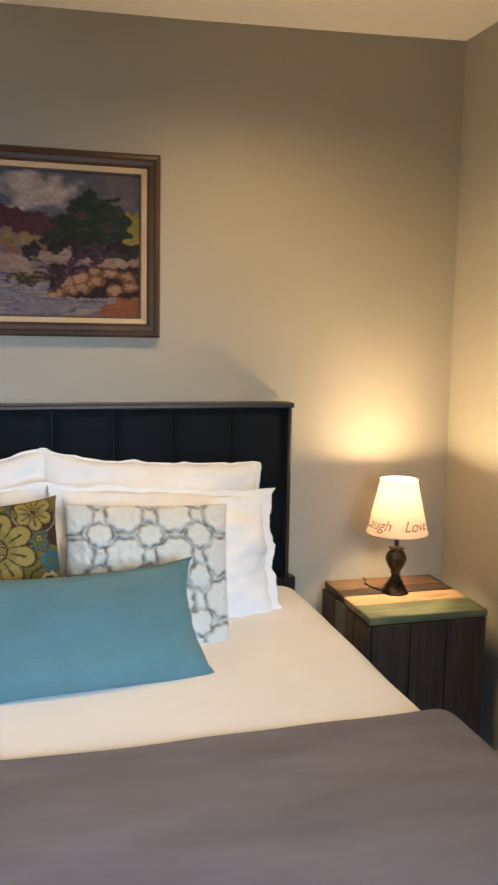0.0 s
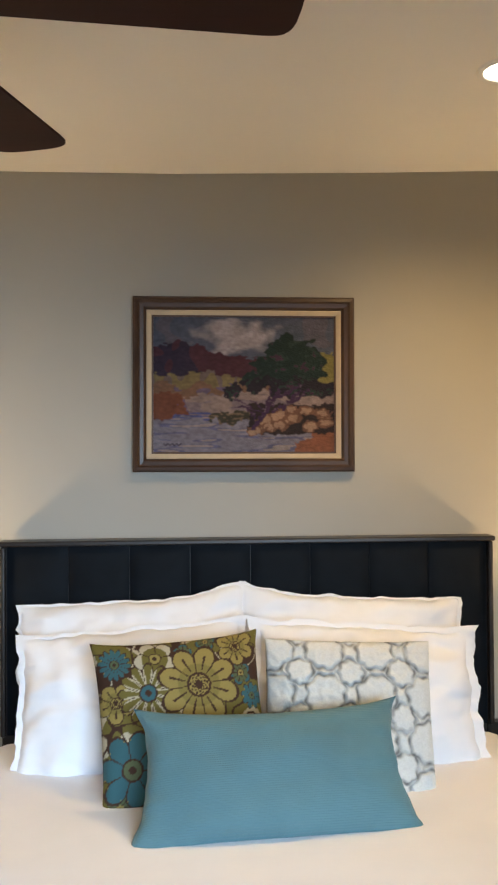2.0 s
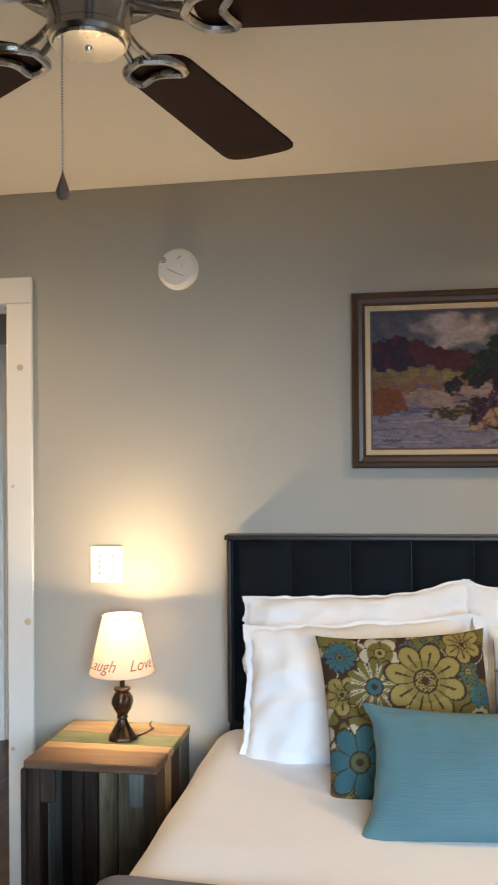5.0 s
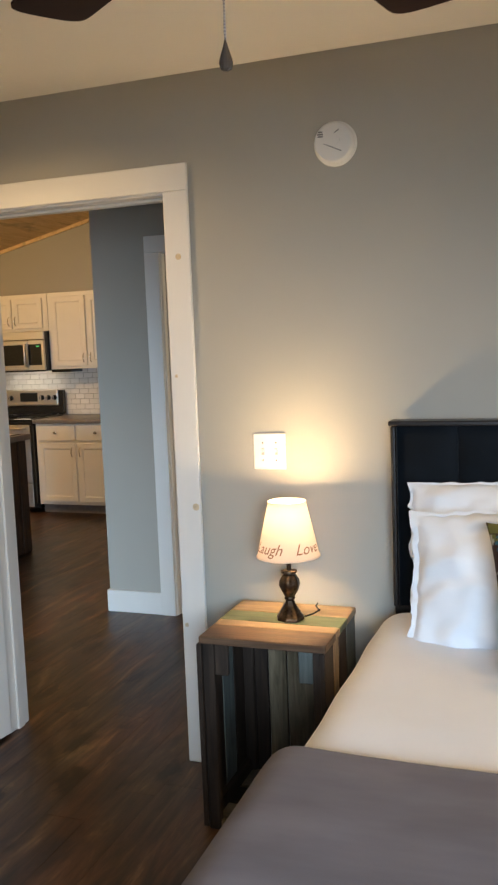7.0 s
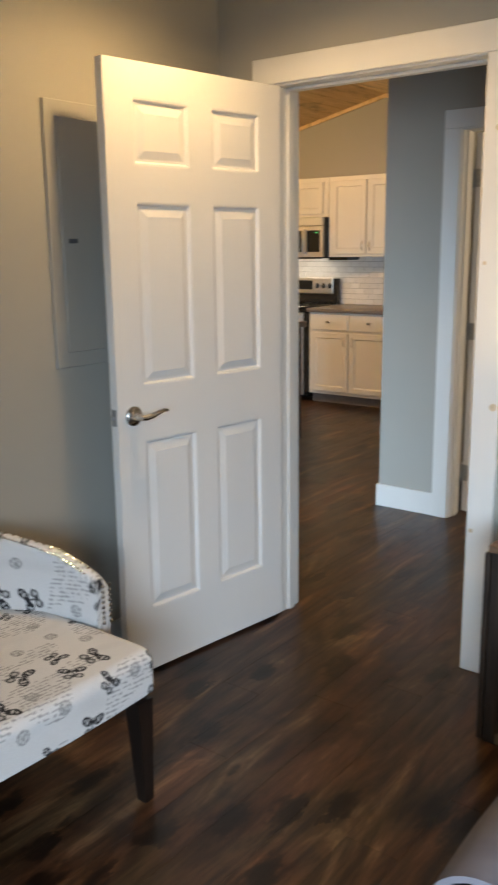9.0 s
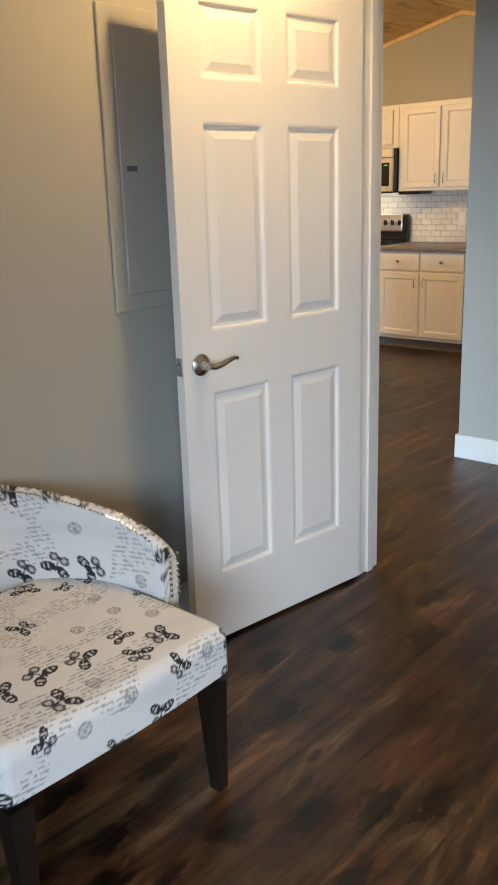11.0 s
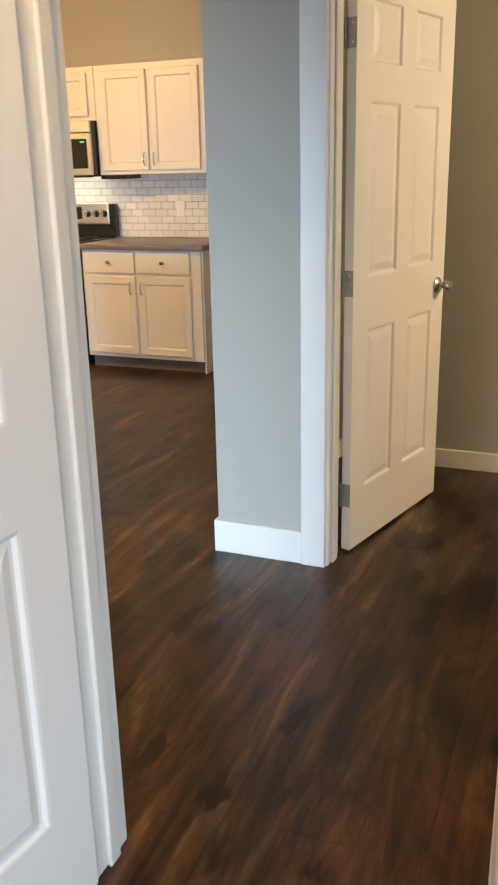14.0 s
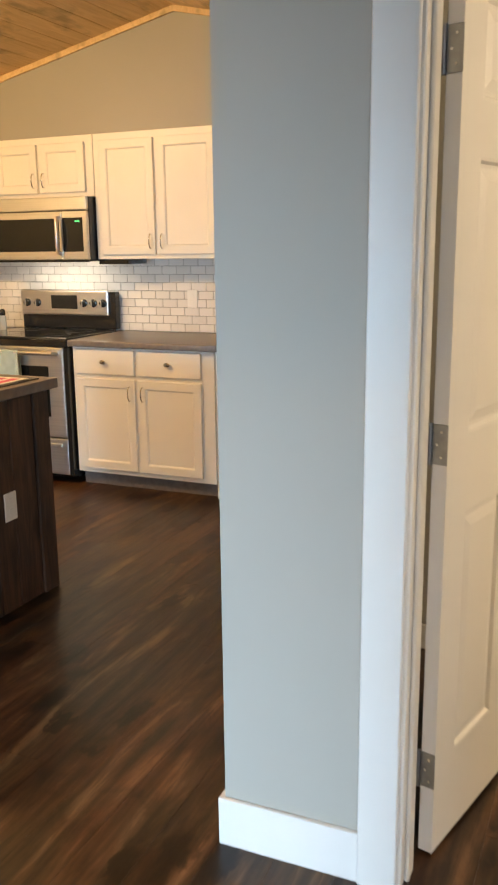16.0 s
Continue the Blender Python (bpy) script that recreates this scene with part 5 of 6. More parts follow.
# ---------------------------------------------------------------- armchair
def butterfly(ds, dt, size, turn):
    """1 inside the ink of a butterfly's wings."""
    c_, s_ = math.cos(turn), math.sin(turn)
    x, y = abs(ds * c_ + dt * s_) / size, (-ds * s_ + dt * c_) / size
    if x > 1.1 or abs(y) > 1:
        return 0
    up = math.hypot((x - 0.52) / 0.46, (y - 0.28 - 0.25 * x) / 0.33)
    lo = math.hypot((x - 0.36) / 0.32, (y + 0.38) / 0.30)
    k = 0
    if up < 1:
        k = 1 if up > 0.62 or abs(math.sin(9 * x + 5 * y)) > 0.72 else 0.25
    if lo < 1:
        k = max(k, 0.9 if lo > 0.5 else 0.3)
    if x < 0.06 and abs(y) < 0.55:
        k = 1
    return k


def fabric_prints():
    rng = random.Random(12)
    out = []
    for i in range(-6, 16):
        for j in range(-7, 11):
            out.append((i * 0.116 + rng.uniform(-0.03, 0.03) + (0.05 if j % 2 else 0), j * 0.096 + rng.uniform(-0.025, 0.025), rng.choice((0.030, 0.034, 0.038, 0.043)), rng.uniform(0, 6.28), rng.random()))
    return out


PRINTS = {}
for pr in fabric_prints():
    for ci in (-1, 0, 1):
        for cj in (-1, 0, 1):
            PRINTS.setdefault((math.floor(pr[0] / 0.06) + ci, math.floor(pr[1] / 0.06) + cj), []).append(pr)


def fabric_color(s, t):
    ink = 0.0
    for a, b, size, turn, kind in PRINTS.get((math.floor(s / 0.06), math.floor(t / 0.06)), ()):
        if abs(s - a) < 0.055 and abs(t - b) < 0.055:
            if kind < 0.62:
                ink = max(ink, butterfly(s - a, t - b, size, turn))
            elif kind < 0.8:
                d = math.hypot(s - a, t - b) / 0.018
                if d < 1:
                    ink = max(ink, 0.55 if (d > 0.8 or n3(s * 160, t * 160) > 0.05) else 0.15)
    line = abs(((t + 0.12 * s) / 0.0125) % 1 - 0.5)
    if line < 0.17 + 0.2 * n3(s * 120, t * 30, 4) and n3(s * 7, t * 9, 21) > 0.03 and n3(s * 75, t * 75, 2) > -0.15:
        ink = max(ink, 0.5)
    ink = max(ink, 0.12 * max(0, n3(s * 9, t * 22, 40)))
    base, dark = np.array((0.78, 0.76, 0.74)), np.array((0.03, 0.028, 0.03))
    return base * (1 - ink) + dark * ink


def armchair():
    ch = thing("armchair", pose(-1.432, 1.03, 0, 0, 0, 0), "barrel armchair in white butterfly-print fabric with nailhead trim", "armchair")
    hw = 0.325
    # seat cushion: local x from 0 (front) back to -0.56
    bm = bmesh.new()
    nx, ny = 210, 200
    rows, cols = [], []
    path = []
    r = 0.035
    for i in range(nx + 1):
        s = i / nx * 0.70
        if s < 0.085:
            path.append((0.0, 0.325 + s, s))
        elif s < 0.085 + r * 1.5708:
            a = (s - 0.085) / r
            path.append((-r + r * math.cos(a), 0.41 + r * math.sin(a) - 0.0, s))
        else:
            path.append((-r - (s - 0.085 - r * 1.5708), 0.445 + 0.006 * math.sin((s - 0.14) * 5.5), s))
    for j in range(ny + 1):
        v = 2 * j / ny - 1
        row = []
        for px, pz, s in path:
            y = v * hw * (1 - 0.06 * max(0, -px) / 0.56)
            edge = max(0, abs(v) - 0.90) / 0.10
            zz = pz - 0.028 * edge ** 2.2 * (1 if pz > 0.40 else 0.1)
            xx = px - 0.03 * edge ** 2.5 + 0.012 * (1 - v * v)
            row.append(bm.verts.new((xx, y, zz)))
            cols.append(fabric_color(v * hw + 0.4, s))
        rows.append(row)
    for a, b in zip(rows, rows[1:]):
        for i in range(nx):
            bm.faces.new((a[i], a[i + 1], b[i + 1], b[i]))
    for row in (rows[0], rows[-1]):
        low = [bm.verts.new((v.co.x, v.co.y, 0.326)) for v in row[1:]]
        cols.extend(fabric_color(row[0].co.y + 0.9 - v.co.x, v.co.z) for v in row[1:])
        for i in range(len(low) - 1):
            bm.faces.new((row[i + 1], row[i + 2], low[i + 1], low[i]))
    seat = part("seat", bm, M["print"], ch, "butterfly-print upholstered seat", True)
    set_print(seat, np.array(cols, dtype=np.float32))
    part("seat_frame", boxes((-0.56, -0.02, -hw + 0.02, hw - 0.02, 0.30, 0.335), bevel=0.006), M["darkwood"], ch)
    # barrel back and arms as one padded shell
    na, nz = 300, 84
    bm = bmesh.new()
    cols = []

    def shell(a, f, inner):
        """a 0..1 from one arm round the back to the other; f 0..1 up; inner or outer face."""
        th = math.pi * a
        rx, ry = (0.43, 0.315) if inner else (0.48, 0.362)
        lean = 0.05 * math.sin(th) * f
        x = -0.218 - rx * math.sin(th) - lean
        y = ry * math.cos(th)
        e = min(a, 1 - a) * math.pi
        top = 0.535 + 0.075 * min(1, e / 0.30) ** 0.55 + 0.125 * max(0, math.sin(th) - 0.25) ** 1.2
        z = 0.33 + (top - 0.33) * f
        return x, y, z
    grid = {}
    for i in range(na + 1):
        a = i / na
        prof = []
        for j in range(nz + 1):
            f = j / nz
            x, y, z = shell(a, f, True)
            prof.append((x, y, z))
        xi, yi, zi = prof[-1]
        xo, yo, zo = shell(a, 1, False)
        for k in range(1, 8):
            b = math.pi * k / 8
            w_ = (1 - math.cos(b)) / 2
            prof.append((xi + (xo - xi) * w_, yi + (yo - yi) * w_, zi + 0.022 * math.sin(b)))
        for j in range(nz, -1, -12):
            prof.append(shell(a, j / nz, False))
        for j, p in enumerate(prof):
            grid[i, j] = bm.verts.new(p)
            cols.append(fabric_color(a * 1.25 - 0.02, p[2] - 0.2 + (0.35 if j > nz + 4 else 0)))
    m_ = len(prof)
    for i in range(na):
        for j in range(m_ - 1):
            bm.faces.new((grid[i, j], grid[i + 1, j], grid[i + 1, j + 1], grid[i, j + 1]))
    for i in (0, na):
        bm.faces.new([grid[i, j] for j in range(m_)])
    back = part("barrel_back", bm, M["print"], ch, "curved butterfly-print back and arms", True)
    set_print(back, np.array(cols, dtype=np.float32))
    # nailheads along the arm fronts and the top edge
    bm = lathe([(0.0055, 0), (0.0048, 0.002), (0.0025, 0.0035), (0.0005, 0.004)], 8)
    bmesh.ops.recalc_face_normals(bm, faces=bm.faces)
    nail = bpy.data.meshes.new("nailhead")
    bm.to_mesh(nail)
    bm.free()
    nail.materials.append(M["chrome"])
    spots = []
    for sgn in (1, -1):
        for j in range(8):
            z = 0.455 + j * 0.0155
            for inset in (0.010, 0.040):
                spots.append(((-0.2035, sgn * (0.315 + inset * 0.85 + 0.001), z), (1, 0, 0)))
    for i in range(4, 117):
        a = i / 120
        for w_, up in ((0.12, 0.012), (0.5, 0.0225)):
            if i % 2 and w_ == 0.5:
                continue
            p, q = Vector(shell(a, 1, True)), Vector(shell(a, 1, False))
            c_ = p + (q - p) * w_
            spots.append(((c_.x, c_.y, c_.z + up), (0, 0, 1)))
    for at_, nrm in spots[:300]:
        ob = new("nailhead", nail)
        ob.matrix_basis = Matrix.Translation(at_) @ Vector(nrm).to_track_quat("Z", "Y").to_matrix().to_4x4()
        ob.parent = back
    for x, y, sx in ((-0.035, hw - 0.045, 1), (-0.035, -hw + 0.045, 1), (-0.52, hw - 0.10, -1), (-0.52, -hw + 0.10, -1)):
        top, foot = 0.027, 0.0155
        dx = 0.012 * sx
        rings = [[(x + sa * top, y + sb * top, 0.299) for sa, sb in ((-1, -1), (1, -1), (1, 1), (-1, 1))], [(x + dx + sa * foot, y + sb * foot, 0.0) for sa, sb in ((-1, -1), (1, -1), (1, 1), (-1, 1))]]
        part("leg", loft(rings), M["darkwood"], ch, "tapered dark wooden leg")


armchair()
# ---------------------------------------------------------------- kitchen
def framed_front(bm_face, x0, x1, z0, z1, y, arch=False):
    """A cabinet front with a flat frame and a sunk panel, facing -y, its face at y."""
    rings = []
    for inset, dy in ((0, 0.018), (0, 0.003), (0.003, 0.0), (0.048, 0.0), (0.053, 0.003), (0.058, 0.009), (0.064, 0.009)):
        rings.append([bm_face.verts.new((x, y + dy, z)) for x, z in ((x0 + inset, z0 + inset), (x1 - inset, z0 + inset), (x1 - inset, z1 - inset), (x0 + inset, z1 - inset))])
    for p, q in zip(rings, rings[1:]):
        for i in range(4):
            bm_face.faces.new((p[i], p[(i + 1) % 4], q[(i + 1) % 4], q[i]))
    bm_face.faces.new(rings[-1])
    bm_face.faces.new(rings[0][::-1])
    return bm_face


def bow_handle(x, z, y, parent):
    pts = [(x, y, z - 0.042), (x, y - 0.012, z - 0.042), (x, y - 0.024, z - 0.026), (x, y - 0.028, z), (x, y - 0.024, z + 0.026), (x, y - 0.012, z + 0.042), (x, y, z + 0.042)]
    part("handle", tube(pts, 0.0042, 10), M["chrome"], parent, "curved chrome bow handle", True)


def knob_pull(x, z, y, parent):
    bm = lathe([(0.006, y), (0.006, y - 0.010), (0.011, y - 0.016), (0.013, y - 0.023), (0.009, y - 0.028), (0.001, y - 0.029)], 20, "y", at_=(x, 0, z))
    for v in bm.verts:
        v.co.x = x + (v.co.x - x) * 1.5
    part("knob", bm, M["chrome"], parent, "oval chrome knob", True)


KF = 6.79  # faces of the base cabinets
KW = 7.42


def base_cabinet():
    c = thing("base_cabinet", pose(0, 0, 0), "cream painted base cabinet with two drawers and doors", "cabinet")
    part("body", boxes((-4.545, -3.588, KF + 0.019, KW - 0.002, 0.088, 0.872), bevel=0.002), M["cabinet"], c)
    part("end_panel", boxes((-3.5875, -3.575, KF + 0.03, KW - 0.002, 0.0, 0.872), bevel=0.002), M["cabinet"], c)
    part("toe_kick", boxes((-4.54, -3.5885, KF + 0.075, KF + 0.09, 0.0, 0.0875)), M["counter"], c)
    for x0, x1, hx in ((-4.515, -4.108, -4.14), (-4.083, -3.668, -4.052)):
        d = part("drawer_front", boxes((x0, x1, KF, KF + 0.018, 0.706, 0.858), bevel=0.006, segments=2), M["cabinet"], c)
        knob_pull((x0 + x1) / 2, 0.785, KF, d)
        d = part("cabinet_door", framed_front(bmesh.new(), x0, x1, 0.118, 0.682, KF), M["cabinet"], c)
        bow_handle(hx, 0.60, KF, d)


def wall_cabinet(x0, x1, z0, z1, doors, label):
    y = 7.10
    c = thing("wall_cabinet", pose(0, 0, 0), label, "cabinet", "wall cabinets of the kitchen")
    part("body", boxes((x0, x1, y + 0.019, KW - 0.002, z0, z1), bevel=0.002), M["cabinet"], c)
    for a, b, hx in doors:
        d = part("cabinet_door", framed_front(bmesh.new(), a, b, z0 + 0.028, z1 - 0.042, y), M["cabinet"], c)
        bow_handle(hx, z0 + 0.105, y, d)
    return c


base_cabinet()
wall_cabinet(-4.53, -3.645, 1.383, 2.13, ((-4.482, -4.108, -4.135), (-4.083, -3.70, -4.056)), "cream painted wall cabinet with two tall doors")
wall_cabinet(-5.30, -4.534, 1.765, 2.13, ((-5.27, -4.945, -4.97), (-4.92, -4.59, -4.893)), "short cream painted wall cabinet above the microwave")
wall_cabinet(-6.09, -5.304, 1.383, 2.13, ((-6.04, -5.71, -5.735), (-5.685, -5.35, -5.66)), "cream painted wall cabinet beside the microwave")


def countertop(x0, x1, label):
    c = thing("countertop", pose(0, 0, 0.873), label, "countertop")
    part("slab", boxes((x0, x1, KF - 0.028, KW - 0.012, 0, 0.038), bevel=0.008, segments=3), M["counter"], c, smooth=True)
    return c


countertop(-4.552, -3.552, "taupe laminate countertop over the base cabinet")
countertop(-6.09, -5.318, "taupe laminate countertop beside the range")


def second_base():
    c = thing("base_cabinet", pose(0, 0, 0), "cream painted base cabinet beside the range", "cabinet")
    part("body", boxes((-6.09, -5.322, KF + 0.019, KW - 0.002, 0.088, 0.872), bevel=0.002), M["cabinet"], c)
    part("toe_kick", boxes((-6.08, -5.325, KF + 0.075, KF + 0.09, 0.0, 0.0875)), M["counter"], c)
    d = part("cabinet_door", framed_front(bmesh.new(), -6.04, -5.35, 0.118, 0.858, KF), M["cabinet"], c)
    bow_handle(-5.39, 0.75, KF, d)


second_base()


def microwave():
    m = thing("microwave", pose(0, 0, 0), "stainless over-range microwave with black glass door", "microwave")
    x0, x1, z0, z1, y = -5.295, -4.538, 1.372, 1.762, 7.02
    part("case", boxes((x0, x1, y + 0.03, KW - 0.002, z0, z1), bevel=0.004), M["black"], m)
    part("top_vent", boxes((x0, x1, y + 0.003, y + 0.0295, z1 - 0.082, z1), bevel=0.006, segments=2), M["steel"], m, "stainless vent panel")
    d = part("microwave_door", boxes((x0, x1 - 0.185, y, y + 0.0295, z0 + 0.01, z1 - 0.085), bevel=0.005, segments=2), M["steel"], m, "stainless door frame")
    part("window", boxes((x0 + 0.045, x1 - 0.205, y - 0.003, y - 0.0004, z0 + 0.062, z1 - 0.128), bevel=0.001), M["glass_black"], d, "black glass window")
    part("control_panel", boxes((x1 - 0.183, x1, y + 0.002, y + 0.0295, z0 + 0.01, z1 - 0.085), bevel=0.004), M["steel"], m)
    cp = part("control_glass", boxes((x1 - 0.178, x1 - 0.03, y - 0.001, y + 0.0015, z0 + 0.06, z1 - 0.125), bevel=0.001), M["glass_black"], m, "black control glass")
    part("clock_digits", boxes((x1 - 0.085, x1 - 0.05, y - 0.0022, y - 0.0013, z1 - 0.152, z1 - 0.142)), M["green_led"], cp, "green clock digits")
    hx = x1 - 0.20
    pts = [(hx, y - 0.0005, z0 + 0.05), (hx, y - 0.03, z0 + 0.055), (hx + 0.006, y - 0.042, z0 + 0.09), (hx + 0.010, y - 0.046, (z0 + z1) / 2 - 0.04), (hx + 0.006, y - 0.042, z1 - 0.16), (hx, y - 0.03, z1 - 0.125), (hx, y - 0.0005, z1 - 0.12)]
    part("door_handle", tube(pts, 0.013, 12), M["steel"], d, "curved steel door handle", True)
    part("bottom_trim", boxes((x0 + 0.01, x1 - 0.01, y + 0.012, y + 0.0295, z0 - 0.004, z0 + 0.0095)), M["black"], m)


M["green_led"], nt_g, b_g = nodes_of("green_digits", 0.5)
b_g.inputs["Base Color"].default_value = (0.05, 0.3, 0.1, 1)
b_g.inputs["Emission Color"].default_value, b_g.inputs["Emission Strength"].default_value = (0.1, 0.8, 0.25, 1), 0.8
microwave()
# underside of the range hood light rail
tagged(part("light_rail", boxes((-4.532, -4.32, 7.13, 7.36, 1.352, 1.381), bevel=0.003), M["black"]), "black under-cabinet light below the wall cabinet", "light fixture")


def kitchen_range():
    r = thing("kitchen_range", pose(0, 0, 0), "stainless electric range with black glass top", "range")
    x0, x1 = -5.312, -4.558
    part("body", boxes((x0, x1, KF + 0.02, KW - 0.025, 0.04, 0.905), bevel=0.003), M["black"], r)
    part("cooktop", boxes((x0 - 0.001, x1 + 0.001, KF - 0.022, KW - 0.085, 0.906, 0.922), bevel=0.005, segments=2), M["glass_black"], r, "black glass cooktop")
    for bx, by, rr in ((-5.13, 6.95, 0.10), (-4.75, 6.95, 0.08), (-5.13, 7.2, 0.08), (-4.75, 7.2, 0.10)):
        part("burner_ring", lathe([(rr, 0.9225), (rr, 0.9228), (rr - 0.004, 0.9228), (rr - 0.004, 0.9225), (rr, 0.9225)], 32, at_=(bx, by, 0), cap=False), M["grey_print"], r)
    d = part("oven_door", boxes((x0 + 0.004, x1 - 0.03, KF - 0.028, KF + 0.0195, 0.30, 0.862), bevel=0.006, segments=2), M["steel"], r, "stainless oven door")
    part("oven_window", boxes((x0 + 0.11, x1 - 0.14, KF - 0.031, KF - 0.0284, 0.43, 0.745), bevel=0.001), M["glass_black"], d, "black oven window")
    part("oven_handle", tube([(x0 + 0.05, KF - 0.0285, 0.825), (x0 + 0.05, KF - 0.07, 0.83), (x1 - 0.075, KF - 0.07, 0.83), (x1 - 0.075, KF - 0.0285, 0.825)], 0.013, 12), M["steel"], d, "steel bar handle", True)
    w = part("drawer", boxes((x0 + 0.004, x1 - 0.03, KF - 0.022, KF + 0.0195, 0.06, 0.292), bevel=0.006, segments=2), M["steel"], r, "stainless storage drawer")
    part("drawer_pull", boxes((x1 - 0.26, x1 - 0.07, KF - 0.034, KF - 0.0225, 0.235, 0.262), bevel=0.005, segments=2), M["steel"], w)
    part("side_strip", boxes((x1 - 0.0295, x1, KF - 0.02, KF + 0.0195, 0.06, 0.862)), M["black"], r)
    part("control_lip", boxes((x0, x1, KF - 0.02, KF + 0.0195, 0.864, 0.9055), bevel=0.004), M["black"], r)
    bg = part("backguard", boxes((x0, x1, 7.338, KW - 0.026, 0.923, 1.168), bevel=0.004), M["black"], r, "black backguard")
    cp = part("control_panel", boxes((x0 + 0.005, x1 - 0.045, 7.322, 7.3375, 1.012, 1.18), bevel=0.01, segments=3), M["steel"], bg, "stainless control panel")
    part("display", boxes((-5.055, -4.845, 7.3195, 7.3216, 1.055, 1.145), bevel=0.001), M["glass_black"], cp, "dark display")
    for kx in (-5.25, -5.165, -4.79, -4.715, -4.64):
        k = part("burner_knob", lathe([(0.026, 7.3218), (0.026, 7.313), (0.02, 7.311), (0.018, 7.296), (0.012, 7.295)], 20, "y", at_=(kx, 0, 1.095)), M["black"], cp, "black control knob", True)
        part("knob_grip", boxes((kx - 0.004, kx + 0.004, 7.286, 7.2948, 1.075, 1.115), bevel=0.001), M["steel"], k)
    part("cooktop_badge", boxes((-4.83, -4.80, 6.775, 6.7765, 0.915, 0.92)), M["chrome"], r)
    # folded towel over the handle
    bm = bmesh.new()
    rows = []
    for j in range(25):
        s = j / 24
        if s < 0.44:
            y, z = KF - 0.086, 0.52 + s / 0.44 * 0.31
        elif s < 0.56:
            a = (s - 0.44) / 0.12 * math.pi
            y, z = KF - 0.07 - 0.016 * math.cos(a), 0.83 + 0.016 * math.sin(a)
        else:
            y, z = KF - 0.054, 0.83 - (s - 0.56) / 0.44 * 0.27
        rows.append([(x0 + 0.13 + 0.30 * i / 20, y - 0.006 * math.sin(i * 0.9 + s * 2) * (1 if s < 0.44 else 0.3), z) for i in range(21)])
    loft(rows, bm, closed=False)
    bmesh.ops.recalc_face_normals(bm, faces=bm.faces)
    bmesh.ops.solidify(bm, geom=bm.faces[:], thickness=0.004)
    t = part("dish_towel", bm, M["towel"], None, smooth=True)
    tagged(t, "pale aqua dish towel folded over the oven handle", "towel")


M["towel"] = plain("aqua_towel", (0.42, 0.52, 0.50), 0.9, vary=0.08, scale=20, fine=300, relief=0.5, spec=0.15)
kitchen_range()


def shaker(x, y, h, top, label):
    s = thing("pepper_mill", pose(x, y, 0.912), label, "shaker", "shakers beside the range")
    part("jar", lathe([(0.021, 0), (0.023, 0.004), (0.023, h * 0.62), (0.018, h * 0.70)], 20), M["jar"], s, "clear glass jar", True)
    part("cap", lathe([(0.0185, h * 0.70), (0.02, h * 0.74), (0.019, h * 0.93), (0.012, h), (0.001, h * 1.01)], 20), top, s, smooth=True)


M["jar"], nt_j, b_j = nodes_of("jar_glass", 0.06)
b_j.inputs["Base Color"].default_value = (0.72, 0.74, 0.72, 1)
b_j.inputs["Transmission Weight"].default_value = 0.6
shaker(-5.36, 7.18, 0.145, M["black"], "glass shaker with a black cap beside the range")
shaker(-5.415, 7.22, 0.13, M["steel"], "glass shaker with a steel cap beside the range")
shaker(-5.47, 7.15, 0.15, M["black"], "glass shaker with a black cap beside the range")


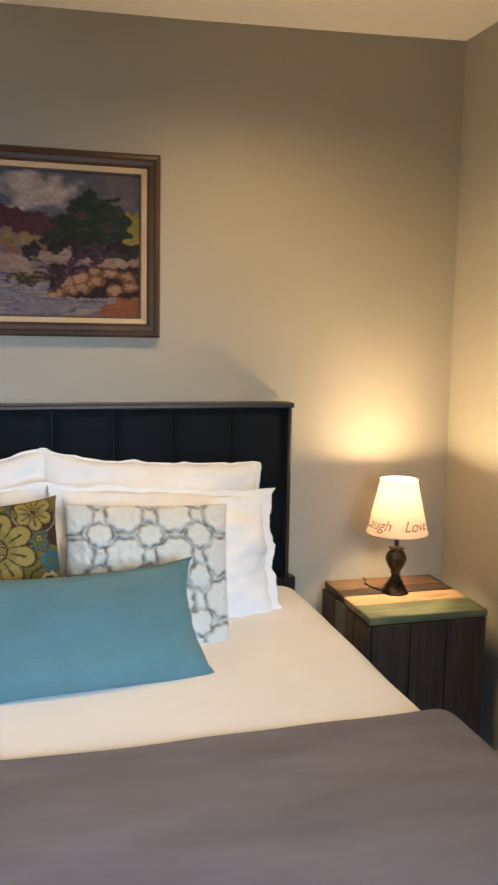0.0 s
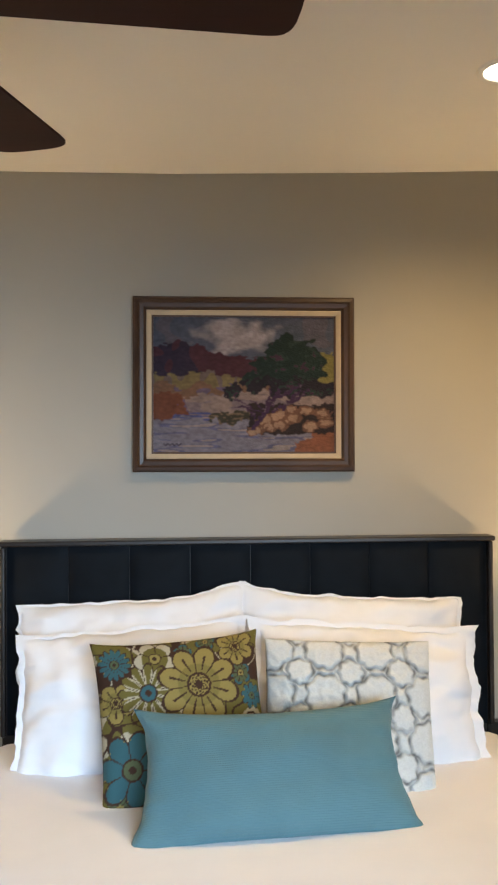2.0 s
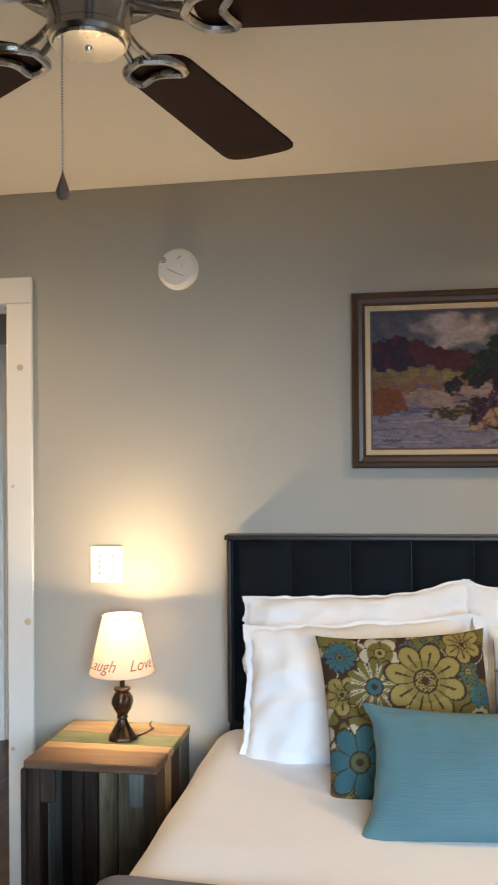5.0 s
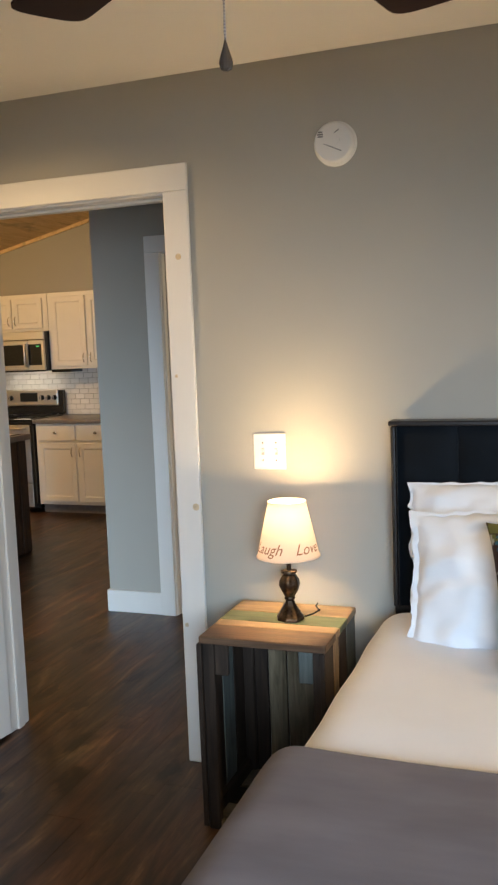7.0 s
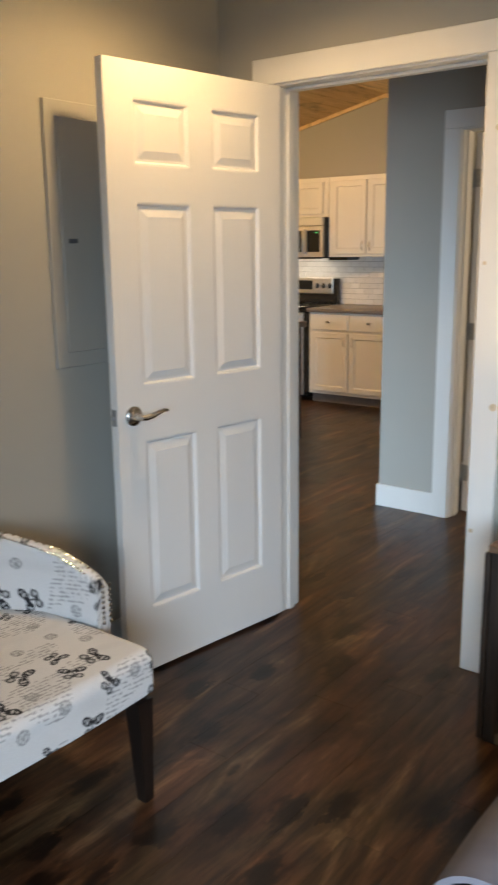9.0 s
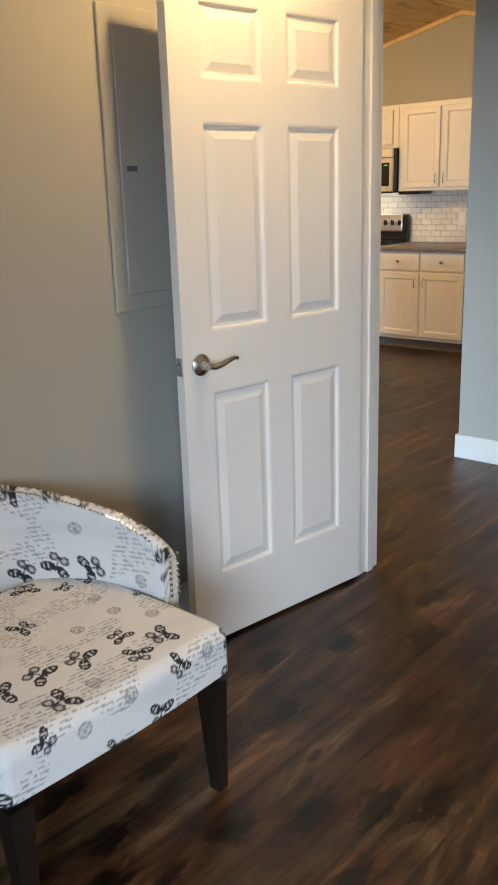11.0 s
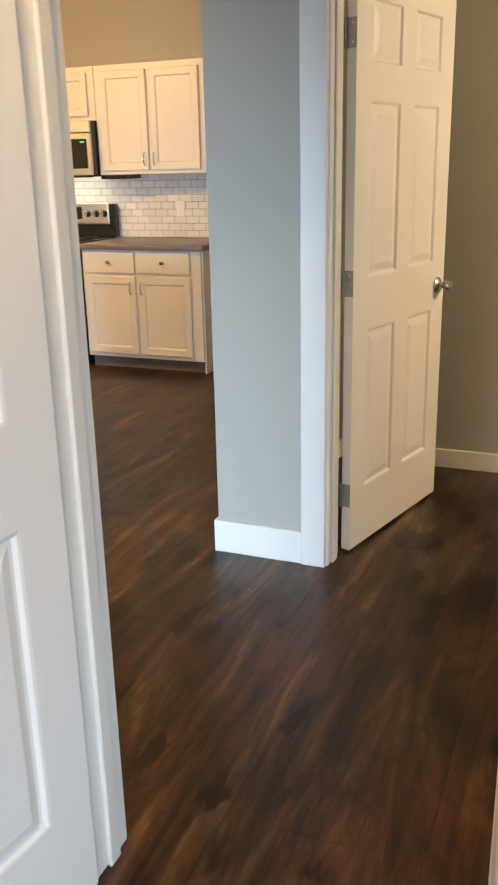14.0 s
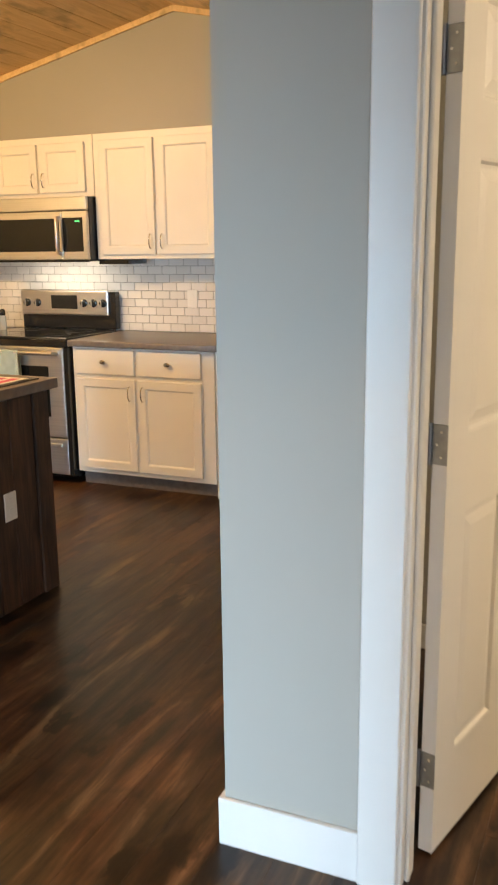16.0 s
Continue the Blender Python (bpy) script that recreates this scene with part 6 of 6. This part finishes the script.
# island of dark reclaimed boards
def island():
    i = thing("kitchen_island", pose(0, 0, 0), "kitchen island of dark reclaimed boards with grey top", "kitchen island")
    x0, x1, y0, y1 = -4.45, -3.668, 4.36, 5.365
    M["islandwood"] = wood("island_board", (0.018, 0.011, 0.008), (0.085, 0.048, 0.030), 0.5, "z", 18, 12, 0.5, 0.4, 0.14)
    part("carcass", boxes((x0, x1 - 0.032, y0 + 0.03, y1 - 0.03, 0.02, 0.878)), M["espresso"], i)
    part("worktop", boxes((x0 - 0.03, x1 + 0.034, y0 - 0.03, y1 + 0.028, 0.879, 0.922), bevel=0.004, segments=2), M["counter"], i, "grey worktop")
    y = y0 + 0.105
    k = 0
    while y < y1 - 0.11:
        w = (0.135, 0.12, 0.145)[k % 3]
        w = min(w, y1 - 0.10 - y)
        part("side_board", boxes((x1 - 0.0315, x1 - 0.012, y + 0.001, y + w - 0.001, 0.0, 0.8785), bevel=0.003), M["islandwood"], i)
        y += w
        k += 1
    for yy in (y0, y1 - 0.10):
        part("corner_post", boxes((x1 - 0.09, x1, yy, yy + 0.10, 0.0, 0.8785), bevel=0.004), M["islandwood"], i)
    x = x0
    while x < x1 - 0.1:
        for yy in (y0 + 0.008, y1 - 0.026):
            part("end_board", boxes((x + 0.001, min(x + 0.14, x1 - 0.092), yy, yy + 0.018, 0.0, 0.8785), bevel=0.003), M["islandwood"], i)
        x += 0.14
    s = thing("outlet_plate", pose(x1 - 0.0115, 5.085, 0.44, 0, 0, 90), "cream outlet plate on the island side", "outlet")
    part("plate", boxes((-0.036, 0.036, -0.007, 0, -0.058, 0.058), bevel=0.003, segments=2), M["plastic"], s)
    for sz in (-0.022, 0.022):
        part("socket", boxes((-0.014, 0.014, -0.0085, -0.0072, sz - 0.013, sz + 0.013), bevel=0.0006), M["plastic"], s)
    m = thing("placemat", pose(-3.83, 5.17, 0.9225), "dark place mat with a pink and white card", "placemat")
    part("mat", boxes((-0.22, 0.15, -0.28, 0.16, 0, 0.004), bevel=0.001), M["darkwood"], m)
    part("card", boxes((-0.18, 0.12, -0.24, 0.13, 0.0042, 0.0056)), M["plastic"], m, "white printed card")
    for q in range(4):
        part("print_bar", boxes((-0.12 + 0.06 * q, -0.08 + 0.06 * q, -0.10 + 0.05 * (q % 2), 0.10, 0.0057, 0.0060)), M["pink"], m, "pink print")


M["pink"] = plain("pink_print", (0.62, 0.10, 0.22), 0.6)
island()

# outlet in the tiled backsplash
o = thing("outlet_plate", pose(-4.02, KW - 0.0125, 1.127), "cream outlet plate on the tiled backsplash", "outlet")
part("plate", boxes((-0.036, 0.036, -0.006, 0, -0.058, 0.058), bevel=0.003, segments=2), M["plastic"], o)
for sz in (-0.022, 0.022):
    part("socket", boxes((-0.014, 0.014, -0.0075, -0.0062, sz - 0.013, sz + 0.013), bevel=0.0006), M["plastic"], o)


# ---------------------------------------------------------------- backsplash tiles
def tile_material():
    m, nt, b = nodes_of("white_subway_glaze", 0.14)
    info = nt.nodes.new("ShaderNodeObjectInfo")
    r = ramp(nt, info.outputs["Random"], [(0.0, (0.70, 0.67, 0.63)), (0.5, (0.75, 0.72, 0.68)), (1.0, (0.79, 0.76, 0.72))])
    nt.links.new(r.outputs[0], b.inputs["Base Color"])
    n = node(nt, "ShaderNodeTexNoise", Scale=14.0, Detail=2.0)
    nt.links.new(coords(nt, per_object=True).outputs[0], n.inputs["Vector"])
    bump(nt, b, n.outputs[0], 0.12, 0.004)
    return m


M["tile"] = tile_material()


def backsplash():
    bs = tagged(part("backsplash", boxes((-6.09, -3.555, KW - 0.0075, KW - 0.0015, 0.912, 1.385)), M["grout"]), "white subway tile backsplash with grey grout", "backsplash", kind="structure")
    px, pz = 0.1050, 0.0528
    made = {}
    for j in range(10):
        z0 = 0.9135 + j * pz
        z1 = min(z0 + pz - 0.0026, 1.384)
        if z1 - z0 < 0.01:
            continue
        x = -3.556 - (px / 2 if j % 2 else 0)
        xs = [(x, -3.556)] if j % 2 else []
        while x > -6.08:
            xs.append((max(x - px, -6.088), x))
            x -= px
        for a, b in xs:
            w, h = round(b - a - 0.0026, 4), round(z1 - z0, 4)
            if w < 0.008:
                continue
            if (w, h) not in made:
                bm = boxes((-w / 2, w / 2, -0.0125, -0.0078, 0, h), bevel=0.0018)
                bmesh.ops.recalc_face_normals(bm, faces=bm.faces)
                me = bpy.data.meshes.new("tile")
                bm.to_mesh(me)
                bm.free()
                me.materials.append(M["tile"])
                made[w, h] = me
            ob = new("tile", made[w, h])
            ob.location = ((a + b) / 2, KW, z0)
            ob.parent = bs


backsplash()
# ---------------------------------------------------------------- floor boards
def floor_boards():
    """Dark boards laid north-south; those along the walk are pieces of their own."""
    rng = random.Random(4)
    floor = tagged(new("floor"), "dark walnut-stained plank floor with a satin sheen", "floor", kind="structure")
    meshes = {}
    rest = bmesh.new()
    w, count = 0.152, 0
    nx = int(math.ceil((1.88 + 6.1) / w))
    for i in range(nx):
        x0 = -6.1 + i * w
        x1 = min(x0 + w, 1.88)
        y = -1.5 - rng.uniform(0, 1.2)
        while y < 7.42:
            y1 = y + 1.22
            a, b = max(y, -1.5), min(y1, 7.42)
            if b - a > 0.02:
                near = -3.8 < (x0 + x1) / 2 < -0.15 and -0.4 < (a + b) / 2 < 6.9
                if near and count < 300:
                    key = (round(x1 - x0, 3), round(b - a, 3))
                    if key not in meshes:
                        bm = boxes((-key[0] / 2 + 0.0002, key[0] / 2 - 0.0002, -key[1] / 2 + 0.0002, key[1] / 2 - 0.0002, -0.012, 0), bevel=0.0004)
                        bmesh.ops.recalc_face_normals(bm, faces=bm.faces)
                        me = bpy.data.meshes.new("floor_plank")
                        bm.to_mesh(me)
                        bm.free()
                        me.materials.append(M["floor"])
                        meshes[key] = me
                    ob = new("floor_plank", meshes[key])
                    ob.location = ((x0 + x1) / 2, (a + b) / 2, 0)
                    ob.parent = floor
                    count += 1
                else:
                    box(rest, x0 + 0.0002, x1 - 0.0002, a + 0.0002, b - 0.0002, -0.012, 0)
            y = y1
    tagged(part("far_floor_planks", rest, M["floor"], floor), kind="stuff")


floor_boards()
